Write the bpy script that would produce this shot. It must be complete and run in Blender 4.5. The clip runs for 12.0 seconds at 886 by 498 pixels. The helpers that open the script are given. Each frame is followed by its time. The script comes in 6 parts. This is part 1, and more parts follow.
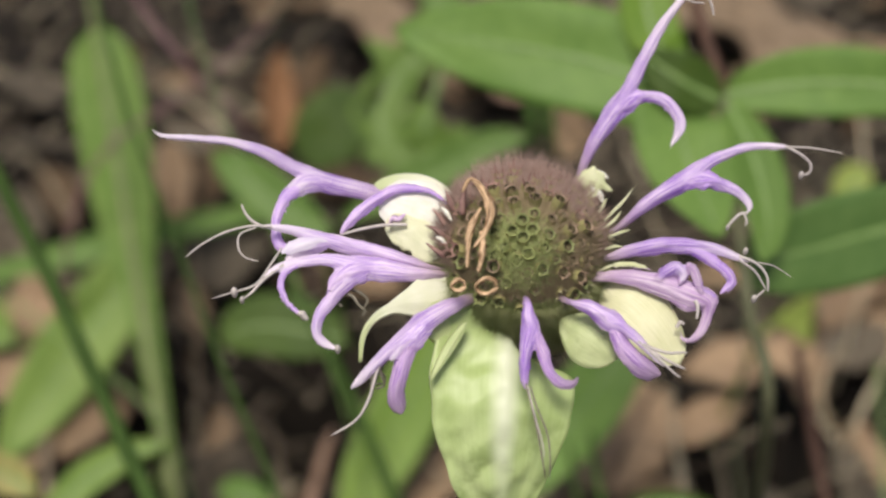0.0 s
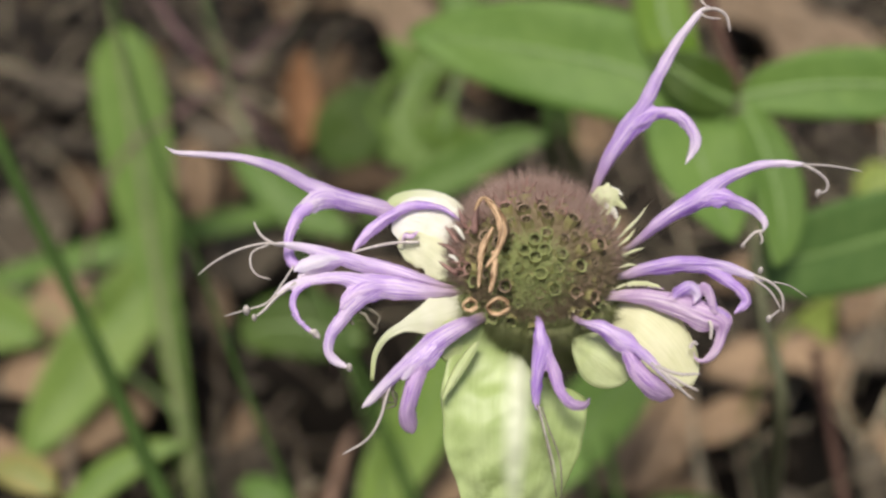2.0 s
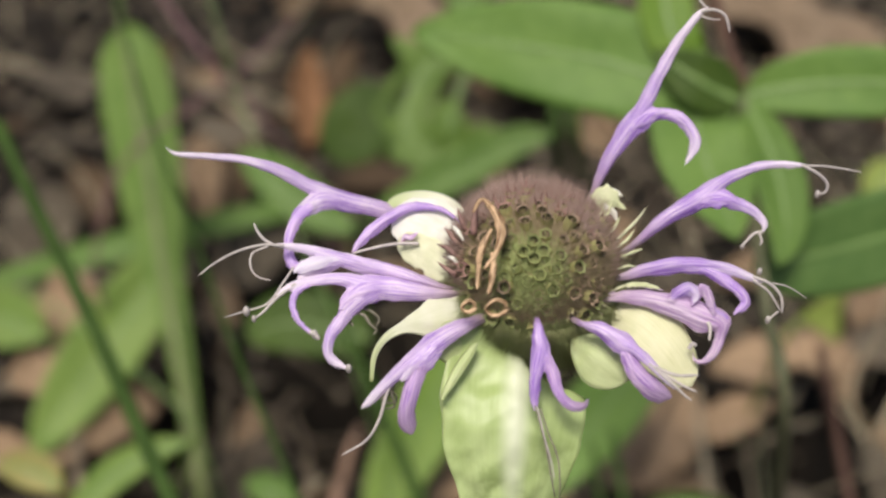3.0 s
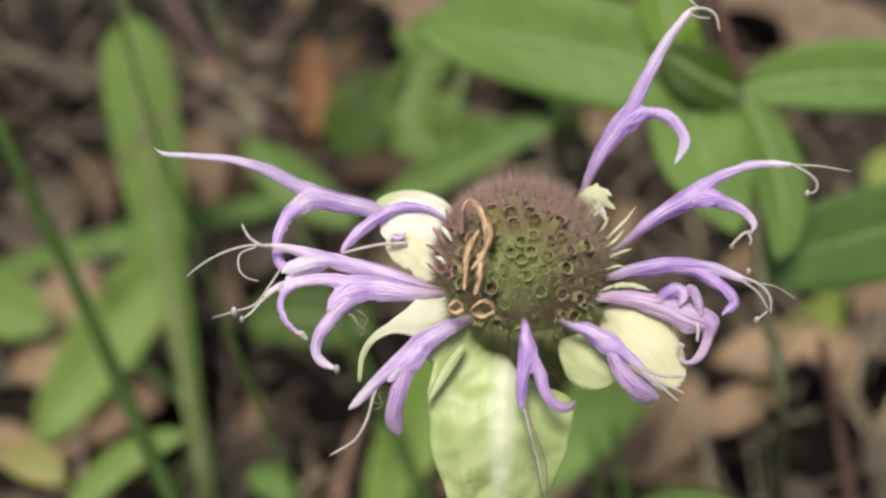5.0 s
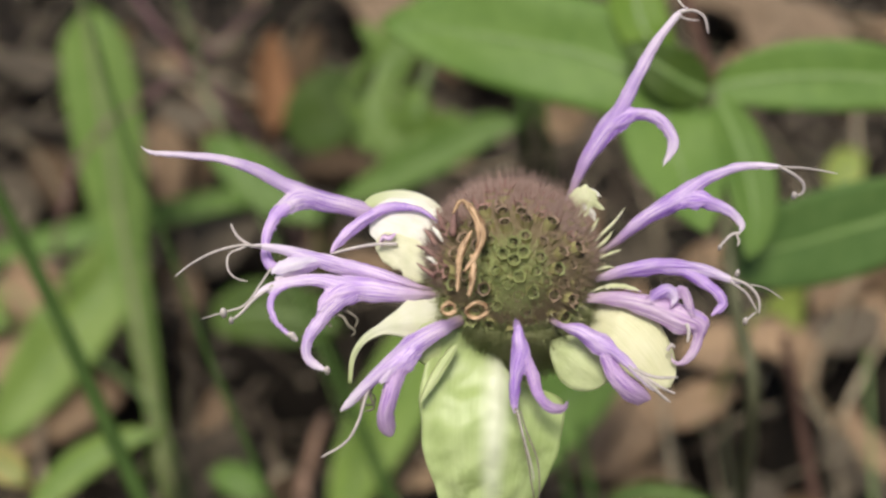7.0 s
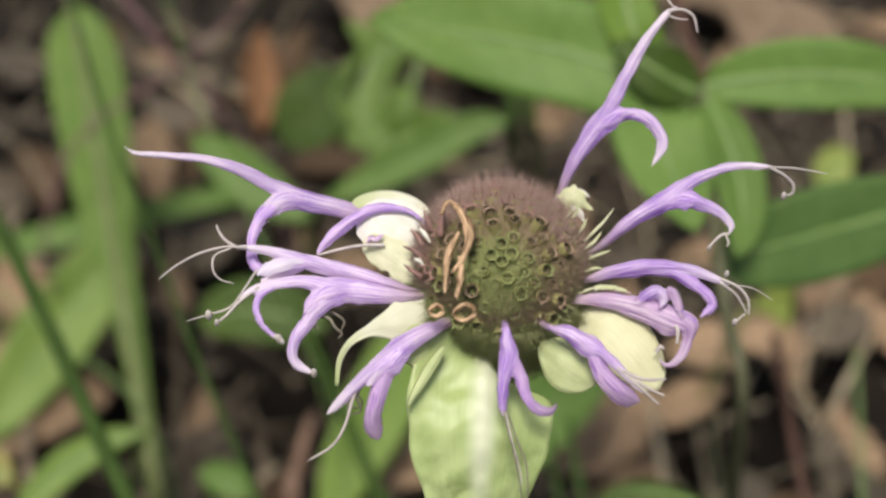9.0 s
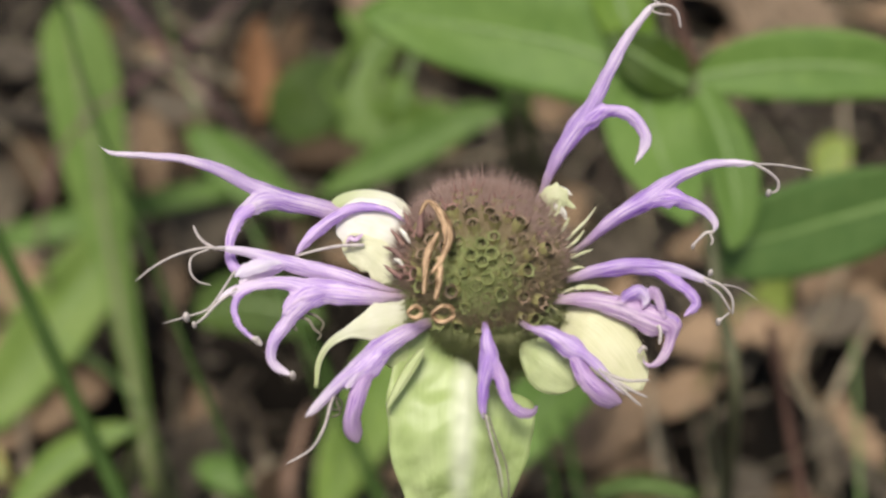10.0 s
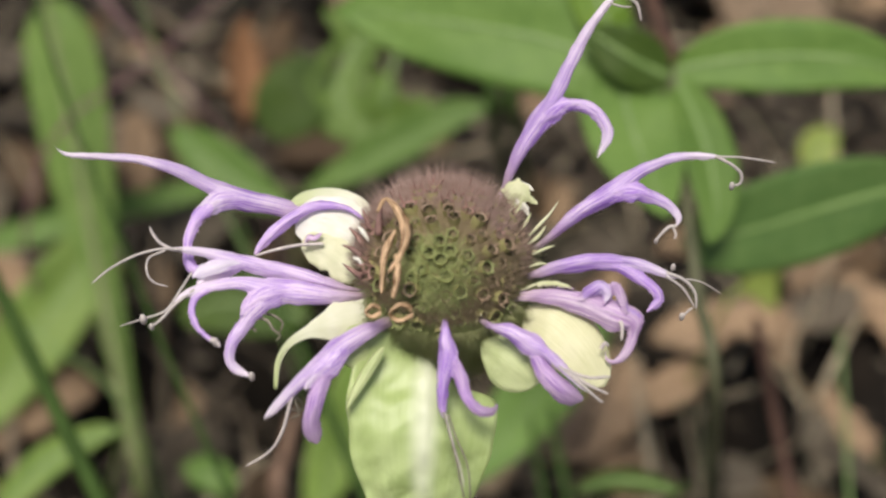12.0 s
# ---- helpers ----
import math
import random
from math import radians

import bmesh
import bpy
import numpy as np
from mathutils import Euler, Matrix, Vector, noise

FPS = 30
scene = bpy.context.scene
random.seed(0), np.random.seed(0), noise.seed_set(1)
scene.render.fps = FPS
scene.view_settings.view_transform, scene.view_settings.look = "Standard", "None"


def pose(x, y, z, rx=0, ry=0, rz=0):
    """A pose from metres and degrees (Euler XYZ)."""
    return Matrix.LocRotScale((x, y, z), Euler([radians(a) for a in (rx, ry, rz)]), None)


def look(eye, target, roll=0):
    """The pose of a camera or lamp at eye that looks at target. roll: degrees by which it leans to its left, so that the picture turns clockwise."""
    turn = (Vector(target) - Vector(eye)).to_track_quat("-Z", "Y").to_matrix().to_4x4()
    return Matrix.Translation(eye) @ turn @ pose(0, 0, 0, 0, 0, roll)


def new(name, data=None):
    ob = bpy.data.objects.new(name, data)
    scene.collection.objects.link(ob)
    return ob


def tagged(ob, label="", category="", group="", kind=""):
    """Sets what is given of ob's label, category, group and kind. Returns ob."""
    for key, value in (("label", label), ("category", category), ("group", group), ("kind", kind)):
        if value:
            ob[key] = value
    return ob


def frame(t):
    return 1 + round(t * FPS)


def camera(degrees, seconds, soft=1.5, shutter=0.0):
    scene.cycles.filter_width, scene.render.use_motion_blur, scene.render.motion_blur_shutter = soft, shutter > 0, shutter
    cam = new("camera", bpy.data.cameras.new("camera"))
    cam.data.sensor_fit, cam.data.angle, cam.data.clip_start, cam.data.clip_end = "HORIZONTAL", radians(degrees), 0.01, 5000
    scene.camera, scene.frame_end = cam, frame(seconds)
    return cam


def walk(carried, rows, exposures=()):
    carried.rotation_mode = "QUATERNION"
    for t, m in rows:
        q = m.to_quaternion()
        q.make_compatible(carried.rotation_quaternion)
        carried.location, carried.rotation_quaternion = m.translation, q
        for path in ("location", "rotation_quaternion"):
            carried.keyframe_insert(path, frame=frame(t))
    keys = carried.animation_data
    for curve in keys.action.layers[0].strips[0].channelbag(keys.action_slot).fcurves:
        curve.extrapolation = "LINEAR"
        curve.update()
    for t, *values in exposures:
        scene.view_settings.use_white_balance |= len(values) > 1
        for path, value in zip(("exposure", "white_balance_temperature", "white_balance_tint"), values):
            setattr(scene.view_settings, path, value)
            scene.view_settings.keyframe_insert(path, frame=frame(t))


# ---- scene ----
# ---- camera and its walk ----
cam = camera(40.9, 12.0, soft=2.5)
cam.data.dof.use_dof = True
cam.data.dof.focus_distance = 0.1248
cam.data.dof.aperture_fstop = 15.0
ROWS = [
    (0.0, -0.00455, 0.00014, 0.33533, 48.330, -1.385, -1.367),
    (0.5, -0.00455, 0.00014, 0.33533, 48.330, -1.385, -1.367),
    (0.8, -0.00455, 0.00014, 0.33533, 48.330, -1.385, -1.367),
    (1.0, -0.00437, 0.00009, 0.33537, 48.820, -1.430, -1.065),
    (1.5, -0.00302, 0.00004, 0.33498, 48.942, -1.005, -0.783),
    (2.0, -0.00137, 0.00100, 0.33703, 48.023, -0.410, -0.358),
    (2.5, 0.00000, -0.00000, 0.33500, 49.000, -0.000, 0.000),
    (3.0, -0.00031, 0.00115, 0.33765, 47.825, -0.100, -0.035),
    (5.0, 0.00186, 0.00213, 0.33852, 47.250, 0.209, 0.239),
    (5.5, 0.00065, 0.00259, 0.33883, 47.008, -0.299, -0.165),
    (6.0, -0.00192, 0.00250, 0.33918, 46.957, -1.184, -0.990),
    (6.5, -0.00209, 0.00273, 0.33894, 46.967, -1.324, -1.180),
    (7.0, -0.00226, 0.00296, 0.33870, 46.977, -1.464, -1.370),
    (9.0, -0.00198, 0.00403, 0.33832, 46.838, -1.749, -1.775),
    (9.5, -0.00102, 0.00544, 0.33932, 46.103, -1.629, -1.838),
    (10.0, 0.00054, 0.00584, 0.33831, 46.261, -1.416, -1.839),
    (10.5, 0.00026, 0.00655, 0.33943, 45.682, -1.742, -2.222),
    (11.0, 0.00290, 0.00529, 0.33640, 46.989, -0.968, -2.114),
    (11.5, 0.00303, 0.00695, 0.33920, 45.552, -1.301, -2.321),
    (12.0, 0.00465, 0.00672, 0.33766, 46.071, -0.896, -2.399),
]
walk(cam, [(t, pose(x, y, z, rx, ry, rz)) for t, x, y, z, rx, ry, rz in ROWS], exposures=[(0.0, 0.27, 6600, 12.5), (12.0, 0.27, 6600, 12.5)])

# ---- light: bright hazy sky, a broad soft sun high up ----
SUN_UP, SUN_ROUND = 74.0, -150.0
world = bpy.data.worlds.new("sky")
scene.world = world
world.use_nodes = True
sky = world.node_tree.nodes.new("ShaderNodeTexSky")
sky.sky_type, sky.sun_disc = "NISHITA", False
sky.sun_elevation, sky.sun_rotation = radians(SUN_UP), radians(SUN_ROUND)
sky.dust_density, sky.air_density = 4.0, 1.0
background = world.node_tree.nodes["Background"]
background.inputs["Strength"].default_value = 0.075
world.node_tree.links.new(sky.outputs["Color"], background.inputs["Color"])

sun_data = bpy.data.lights.new("sun", "SUN")
sun_data.energy, sun_data.angle, sun_data.color = 3.1, radians(22), (1.0, 0.95, 0.86)
sun = new("sun", sun_data)
sun_from = Vector((math.sin(radians(SUN_ROUND)) * math.cos(radians(SUN_UP)), math.cos(radians(SUN_ROUND)) * math.cos(radians(SUN_UP)), math.sin(radians(SUN_UP))))
sun.matrix_world = look(sun_from * 5, (0, 0, 0))


# ---- materials ----
def surface(name, low, high, scale=300.0, rough=0.6, bump=0.15, thin=0.0, spread=0.25, veins=0.0, tip=None, gloss=0.55, streak=0.0, midpale=None, base=None):
    """A plant or earth surface: two colours mixed by coarse and fine noise, each object a little different."""
    m = bpy.data.materials.new(name)
    m.use_nodes = True
    tree = m.node_tree
    n, link = tree.nodes, tree.links.new
    bsdf, out = n["Principled BSDF"], n["Material Output"]
    where = n.new("ShaderNodeTexCoord")
    coarse, fine = n.new("ShaderNodeTexNoise"), n.new("ShaderNodeTexNoise")
    coarse.inputs["Scale"].default_value, coarse.inputs["Detail"].default_value = scale * 0.22, 4
    fine.inputs["Scale"].default_value, fine.inputs["Detail"].default_value = scale * 1.6, 6
    for tex in (coarse, fine):
        link(where.outputs["Object"], tex.inputs["Vector"])
    blend = n.new("ShaderNodeMath")
    blend.operation = "MULTIPLY_ADD"
    link(fine.outputs["Fac"], blend.inputs[0])
    blend.inputs[1].default_value = 0.45
    half = n.new("ShaderNodeMath")
    half.operation = "MULTIPLY"
    link(coarse.outputs["Fac"], half.inputs[0])
    half.inputs[1].default_value = 0.6
    link(half.outputs[0], blend.inputs[2])
    ramp = n.new("ShaderNodeValToRGB")
    ramp.color_ramp.elements[0].position, ramp.color_ramp.elements[1].position = 0.36, 0.68
    ramp.color_ramp.elements[0].color, ramp.color_ramp.elements[1].color = (*low, 1), (*high, 1)
    link(blend.outputs[0], ramp.inputs["Fac"])
    colour = ramp.outputs["Color"]
    if streak:
        lengthwise = n.new("ShaderNodeUVMap")
        stretch = n.new("ShaderNodeMapping")
        stretch.inputs["Scale"].default_value = (1.6, 9.0, 1.0)
        link(lengthwise.outputs["UV"], stretch.inputs["Vector"])
        lines = n.new("ShaderNodeTexNoise")
        lines.inputs["Scale"].default_value, lines.inputs["Detail"].default_value = 2.2, 4
        link(stretch.outputs["Vector"], lines.inputs["Vector"])
        added = n.new("ShaderNodeMath")
        added.operation = "MULTIPLY_ADD"
        centred = n.new("ShaderNodeMath")
        centred.operation = "SUBTRACT"
        link(lines.outputs["Fac"], centred.inputs[0])
        centred.inputs[1].default_value = 0.5
        link(centred.outputs[0], added.inputs[0])
        added.inputs[1].default_value = streak
        link(blend.outputs[0], added.inputs[2])
        link(added.outputs[0], ramp.inputs["Fac"])
    info = n.new("ShaderNodeObjectInfo")
    vary = n.new("ShaderNodeHueSaturation")
    value = n.new("ShaderNodeMapRange")
    value.inputs["To Min"].default_value, value.inputs["To Max"].default_value = 1 - spread, 1 + spread
    link(info.outputs["Random"], value.inputs["Value"])
    link(value.outputs["Result"], vary.inputs["Value"])
    link(colour, vary.inputs["Color"])
    colour = vary.outputs["Color"]
    height = fine.outputs["Fac"]
    if streak:
        grooves = n.new("ShaderNodeMath")
        grooves.operation = "MULTIPLY_ADD"
        link(lines.outputs["Fac"], grooves.inputs[0])
        grooves.inputs[1].default_value = 1.0
        link(height, grooves.inputs[2])
        height = grooves.outputs[0]
    if veins:
        uv = n.new("ShaderNodeUVMap")
        split = n.new("ShaderNodeSeparateXYZ")
        link(uv.outputs["UV"], split.inputs[0])
        side = n.new("ShaderNodeMath")
        side.operation = "ABSOLUTE"
        link(split.outputs["Y"], side.inputs[0])
        slant = n.new("ShaderNodeMath")
        slant.operation = "MULTIPLY_ADD"
        link(side.outputs[0], slant.inputs[0])
        slant.inputs[1].default_value = -0.16
        link(split.outputs["X"], slant.inputs[2])
        wave = n.new("ShaderNodeMath")
        wave.operation = "PINGPONG"
        link(slant.outputs[0], wave.inputs[0])
        wave.inputs[1].default_value = 0.045
        line = n.new("ShaderNodeMapRange")
        line.inputs["From Min"].default_value, line.inputs["From Max"].default_value = 0.0, 0.008
        line.inputs["To Min"].default_value, line.inputs["To Max"].default_value = 1.0, 0.0
        link(wave.outputs[0], line.inputs["Value"])
        pale = n.new("ShaderNodeMix")
        pale.data_type = "RGBA"
        scaled = n.new("ShaderNodeMath")
        scaled.operation = "MULTIPLY"
        link(line.outputs["Result"], scaled.inputs[0])
        scaled.inputs[1].default_value = veins
        link(scaled.outputs[0], pale.inputs["Factor"])
        link(colour, pale.inputs["A"])
        pale.inputs["B"].default_value = (*[min(1, c * 1.6 + 0.02) for c in high], 1)
        colour = pale.outputs["Result"]
        ridge = n.new("ShaderNodeMath")
        ridge.operation = "MULTIPLY_ADD"
        link(line.outputs["Result"], ridge.inputs[0])
        ridge.inputs[1].default_value = -0.5
        link(height, ridge.inputs[2])
        height = ridge.outputs[0]
    if midpale:
        uv3 = n.new("ShaderNodeUVMap")
        split3 = n.new("ShaderNodeSeparateXYZ")
        link(uv3.outputs["UV"], split3.inputs[0])
        across = n.new("ShaderNodeMath")
        across.operation = "ABSOLUTE"
        link(split3.outputs["Y"], across.inputs[0])
        band = n.new("ShaderNodeMapRange")
        band.interpolation_type = "SMOOTHSTEP"
        band.inputs["From Min"].default_value, band.inputs["From Max"].default_value = 0.0, 0.30
        band.inputs["To Min"].default_value, band.inputs["To Max"].default_value = 0.68, 0.0
        link(across.outputs[0], band.inputs["Value"])
        # the pale band breaks up and runs out towards the tip, and the blade is blotched with green there
        ending = n.new("ShaderNodeMapRange")
        ending.interpolation_type = "SMOOTHSTEP"
        ending.inputs["From Min"].default_value, ending.inputs["From Max"].default_value = 0.45, 0.85
        ending.inputs["To Min"].default_value, ending.inputs["To Max"].default_value = 1.0, 0.35
        link(split3.outputs["X"], ending.inputs["Value"])
        broken = n.new("ShaderNodeMath")
        broken.operation = "MULTIPLY"
        link(band.outputs["Result"], broken.inputs[0])
        link(ending.outputs["Result"], broken.inputs[1])
        patches = n.new("ShaderNodeTexNoise")
        patches.inputs["Scale"].default_value, patches.inputs["Detail"].default_value = 330.0, 3
        link(where.outputs["Object"], patches.inputs["Vector"])
        patch = n.new("ShaderNodeMapRange")
        patch.interpolation_type = "SMOOTHSTEP"
        patch.inputs["From Min"].default_value, patch.inputs["From Max"].default_value = 0.45, 0.66
        link(patches.outputs["Fac"], patch.inputs["Value"])
        lower = n.new("ShaderNodeMapRange")
        lower.interpolation_type = "SMOOTHSTEP"
        lower.inputs["From Min"].default_value, lower.inputs["From Max"].default_value = 0.40, 0.75
        lower.inputs["To Min"].default_value, lower.inputs["To Max"].default_value = 0.12, 0.75
        link(split3.outputs["X"], lower.inputs["Value"])
        blotch = n.new("ShaderNodeMath")
        blotch.operation = "MULTIPLY"
        link(patch.outputs["Result"], blotch.inputs[0])
        link(lower.outputs["Result"], blotch.inputs[1])
        greener = n.new("ShaderNodeMix")
        greener.data_type = "RGBA"
        link(blotch.outputs[0], greener.inputs["Factor"])
        link(colour, greener.inputs["A"])
        greener.inputs["B"].default_value = (*[c * 0.72 for c in low], 1)
        colour = greener.outputs["Result"]
        middle = n.new("ShaderNodeMix")
        middle.data_type = "RGBA"
        link(broken.outputs[0], middle.inputs["Factor"])
        link(colour, middle.inputs["A"])
        middle.inputs["B"].default_value = (*midpale, 1)
        colour = middle.outputs["Result"]
    if tip:
        uv2 = n.new("ShaderNodeUVMap")
        split2 = n.new("ShaderNodeSeparateXYZ")
        link(uv2.outputs["UV"], split2.inputs[0])
        fade = n.new("ShaderNodeMapRange")
        fade.interpolation_type = "SMOOTHSTEP"
        fade.inputs["From Min"].default_value, fade.inputs["From Max"].default_value = tip[1], tip[2]
        link(split2.outputs["X"], fade.inputs["Value"])
        ends = n.new("ShaderNodeMix")
        ends.data_type = "RGBA"
        link(fade.outputs["Result"], ends.inputs["Factor"])
        link(colour, ends.inputs["A"])
        ends.inputs["B"].default_value = (*tip[0], 1)
        colour = ends.outputs["Result"]
    if base:
        uv4 = n.new("ShaderNodeUVMap")
        split4 = n.new("ShaderNodeSeparateXYZ")
        link(uv4.outputs["UV"], split4.inputs[0])
        start = n.new("ShaderNodeMapRange")
        start.interpolation_type = "SMOOTHSTEP"
        start.inputs["From Min"].default_value, start.inputs["From Max"].default_value = 0.0, base[1]
        start.inputs["To Min"].default_value, start.inputs["To Max"].default_value = base[2], 0.0
        link(split4.outputs["X"], start.inputs["Value"])
        foot = n.new("ShaderNodeMix")
        foot.data_type = "RGBA"
        link(start.outputs["Result"], foot.inputs["Factor"])
        link(colour, foot.inputs["A"])
        foot.inputs["B"].default_value = (*base[0], 1)
        colour = foot.outputs["Result"]
    link(colour, bsdf.inputs["Base Color"])
    bsdf.inputs["Roughness"].default_value = rough
    bsdf.inputs["Specular IOR Level"].default_value = gloss
    if bump:
        relief = n.new("ShaderNodeBump")
        relief.inputs["Strength"].default_value = bump
        relief.inputs["Distance"].default_value = 0.0006
        link(height, relief.inputs["Height"])
        link(relief.outputs["Normal"], bsdf.inputs["Normal"])
    if thin:
        glow = n.new("ShaderNodeBsdfTranslucent")
        link(colour, glow.inputs["Color"])
        mix = n.new("ShaderNodeMixShader")
        mix.inputs["Fac"].default_value = thin
        link(bsdf.outputs[0], mix.inputs[1])
        link(glow.outputs[0], mix.inputs[2])
        link(mix.outputs[0], out.inputs["Surface"])
    return m


LAVENDER = surface("lavender petal", (0.46, 0.25, 0.74), (0.95, 0.78, 1.0), 200, 0.32, 0.3, 0.4, 0.06, streak=1.2, gloss=0.6)
LAVENDER_PALE = surface("lavender petal paling to white at its tip", (0.47, 0.26, 0.74), (0.96, 0.82, 1.0), 200, 0.28, 0.3, 0.4, 0.06, tip=((0.95, 0.88, 0.95), 0.55, 1.05), streak=1.2, gloss=0.6)
# The foot's brown-mauve is faded petal with some shade put into the colour.
LAVENDER_TUBE = surface("lavender corolla, whitish at its foot and tip", (0.47, 0.26, 0.74), (0.96, 0.82, 1.0), 200, 0.28, 0.3, 0.4, 0.06, tip=((0.95, 0.88, 0.95), 0.55, 1.05), streak=1.2, gloss=0.55, base=((0.58, 0.46, 0.44), 0.42, 1.0))
LAVENDER_FADED = surface("lavender petal greying towards its tip", (0.47, 0.26, 0.67), (0.90, 0.70, 0.95), 200, 0.36, 0.4, 0.35, 0.06, tip=((0.40, 0.29, 0.43), 0.55, 1.05), streak=1.4, gloss=0.55)
PINK_PETAL = surface("faded pink petal", (0.60, 0.39, 0.68), (0.97, 0.83, 0.95), 200, 0.4, 0.5, 0.35, 0.06, streak=1.3, gloss=0.45, base=((0.74, 0.64, 0.56), 0.34, 0.8))
# Lit copy of the lavender petal: the bright light is put into its colour.
PETAL_LIT = surface("lavender petal with bright light in its whitish colour", (0.78, 0.66, 0.90), (0.98, 0.94, 0.99), 200, 0.35, 0.3, 0.35, 0.05, streak=0.8, gloss=0.5)
FILAMENT = surface("pale filament", (0.46, 0.41, 0.40), (0.70, 0.65, 0.60), 1500, 0.5, 0.1, 0.2, 0.1)
DARK_FILAMENT = surface("dried dark filament", (0.10, 0.09, 0.06), (0.26, 0.24, 0.18), 1500, 0.6, 0.1, 0.0, 0.1)
BRACT = surface("pale green bract", (0.33, 0.45, 0.13), (0.60, 0.71, 0.34), 130, 0.42, 0.10, 0.3, 0.06, streak=0.12, midpale=(0.88, 0.90, 0.74))
BRACT_WHITE = surface("cream white bract", (0.84, 0.83, 0.66), (0.95, 0.94, 0.89), 420, 0.5, 0.3, 0.25, 0.05, streak=0.4)
BRACT_PALE = surface("pale yellow-green bract", (0.66, 0.68, 0.36), (0.91, 0.90, 0.64), 160, 0.45, 0.3, 0.3, 0.05, streak=0.35)
BRACT_CREAM = surface("cream bract greening to its tip", (0.78, 0.80, 0.58), (0.92, 0.91, 0.78), 300, 0.45, 0.3, 0.3, 0.05, streak=0.3, tip=((0.56, 0.64, 0.32), 0.35, 1.0))
BRACT_LEMON = surface("cream bract tinged with yellow-green", (0.66, 0.70, 0.40), (0.90, 0.90, 0.66), 300, 0.45, 0.3, 0.3, 0.05, streak=0.3)
BRACT_GREEN = surface("light green bract lobe", (0.46, 0.56, 0.23), (0.69, 0.76, 0.42), 160, 0.45, 0.3, 0.3, 0.05, streak=0.3)
BRACT_RIB = surface("white bract midrib", (0.66, 0.76, 0.40), (0.88, 0.90, 0.70), 600, 0.5, 0.2, 0.25, 0.05)
CALYX = surface("green calyx tube", (0.25, 0.24, 0.085), (0.395, 0.365, 0.16), 1600, 0.6, 0.2, 0.12, 0.15)
# The shade inside the calyx mouths is put into this near-black colour.
CALYX_SHADE = surface("inside of a calyx with its shade in the colour", (0.045, 0.042, 0.014), (0.10, 0.085, 0.035), 1600, 0.8, 0.2)
CALYX_TOOTH = surface("mauve calyx tooth", (0.22, 0.115, 0.10), (0.40, 0.24, 0.20), 1600, 0.6, 0.2, 0.2, 0.25)
GREEN_TOOTH = surface("green calyx tooth", (0.20, 0.24, 0.075), (0.33, 0.36, 0.14), 1600, 0.6, 0.2, 0.2, 0.2)
OLIVE_TOOTH = surface("olive-brown calyx tooth", (0.26, 0.175, 0.115), (0.39, 0.285, 0.195), 1600, 0.6, 0.2, 0.2, 0.2)
CREAM_TOOTH = surface("cream calyx tooth", (0.52, 0.48, 0.26), (0.76, 0.72, 0.48), 1600, 0.6, 0.2, 0.2, 0.2)
HEAD_CORE = surface("dark receptacle", (0.24, 0.22, 0.10), (0.36, 0.32, 0.16), 1200, 0.9, 0.4)
WITHERED = surface("withered tan petal", (0.20, 0.11, 0.045), (0.70, 0.48, 0.28), 500, 0.5, 0.6, 0.1, 0.15, streak=1.4)
HAIR = surface("fine mauve hair", (0.24, 0.155, 0.125), (0.43, 0.31, 0.265), 900, 0.6, 0.0, 0.3, 0.2)
HAIR_OLIVE = surface("fine olive-brown hair", (0.23, 0.18, 0.095), (0.42, 0.335, 0.205), 900, 0.6, 0.0, 0.3, 0.2)
HAIR_DOWN = surface("pale green down", (0.40, 0.44, 0.17), (0.60, 0.63, 0.32), 900, 0.6, 0.0, 0.3, 0.2)
HAIR_GREEN = surface("fine green hair", (0.24, 0.30, 0.10), (0.44, 0.48, 0.21), 900, 0.6, 0.0, 0.3, 0.2)
STEM = surface("green stem", (0.026, 0.056, 0.010), (0.050, 0.094, 0.020), 500, 0.6, 0.2, 0, 0.15, gloss=0.1)
STEM_OLIVE = surface("olive stem", (0.10, 0.125, 0.045), (0.17, 0.195, 0.085), 500, 0.5, 0.2, 0, 0.2, gloss=0.2)
STEM_RED = surface("red-brown stem", (0.055, 0.030, 0.021), (0.115, 0.062, 0.043), 500, 0.6, 0.25, 0, 0.2, gloss=0.2)
STEM_GREY = surface("grey-green stem", (0.058, 0.065, 0.032), (0.125, 0.128, 0.072), 500, 0.6, 0.25, 0, 0.2, gloss=0.2)
STEM_PURPLE = surface("purple stem", (0.14, 0.06, 0.07), (0.26, 0.14, 0.15), 500, 0.5, 0.2, 0, 0.15)
STRAW = surface("dry straw", (0.28, 0.23, 0.145), (0.58, 0.50, 0.34), 500, 0.7, 0.3, 0, 0.3)
LEAF = surface("green leaf", (0.100, 0.196, 0.036), (0.166, 0.280, 0.062), 220, 0.52, 0.25, 0.3, 0.14, veins=0.08, gloss=0.26)
# For dark leaves, and for one whose shade is put into its colour.
LEAF_DARK_SHADED = surface("dark and shaded green leaf", (0.032, 0.066, 0.008), (0.060, 0.102, 0.015), 220, 0.5, 0.25, 0.2, 0.12, veins=0.14, gloss=0.2)
LEAF_OLIVE = surface("olive green leaf", (0.080, 0.152, 0.021), (0.132, 0.216, 0.038), 220, 0.52, 0.25, 0.3, 0.1, veins=0.08, gloss=0.26)
LEAF_DEEP = surface("deep green leaf", (0.070, 0.144, 0.033), (0.118, 0.205, 0.055), 220, 0.52, 0.25, 0.25, 0.08, veins=0.05, gloss=0.26)
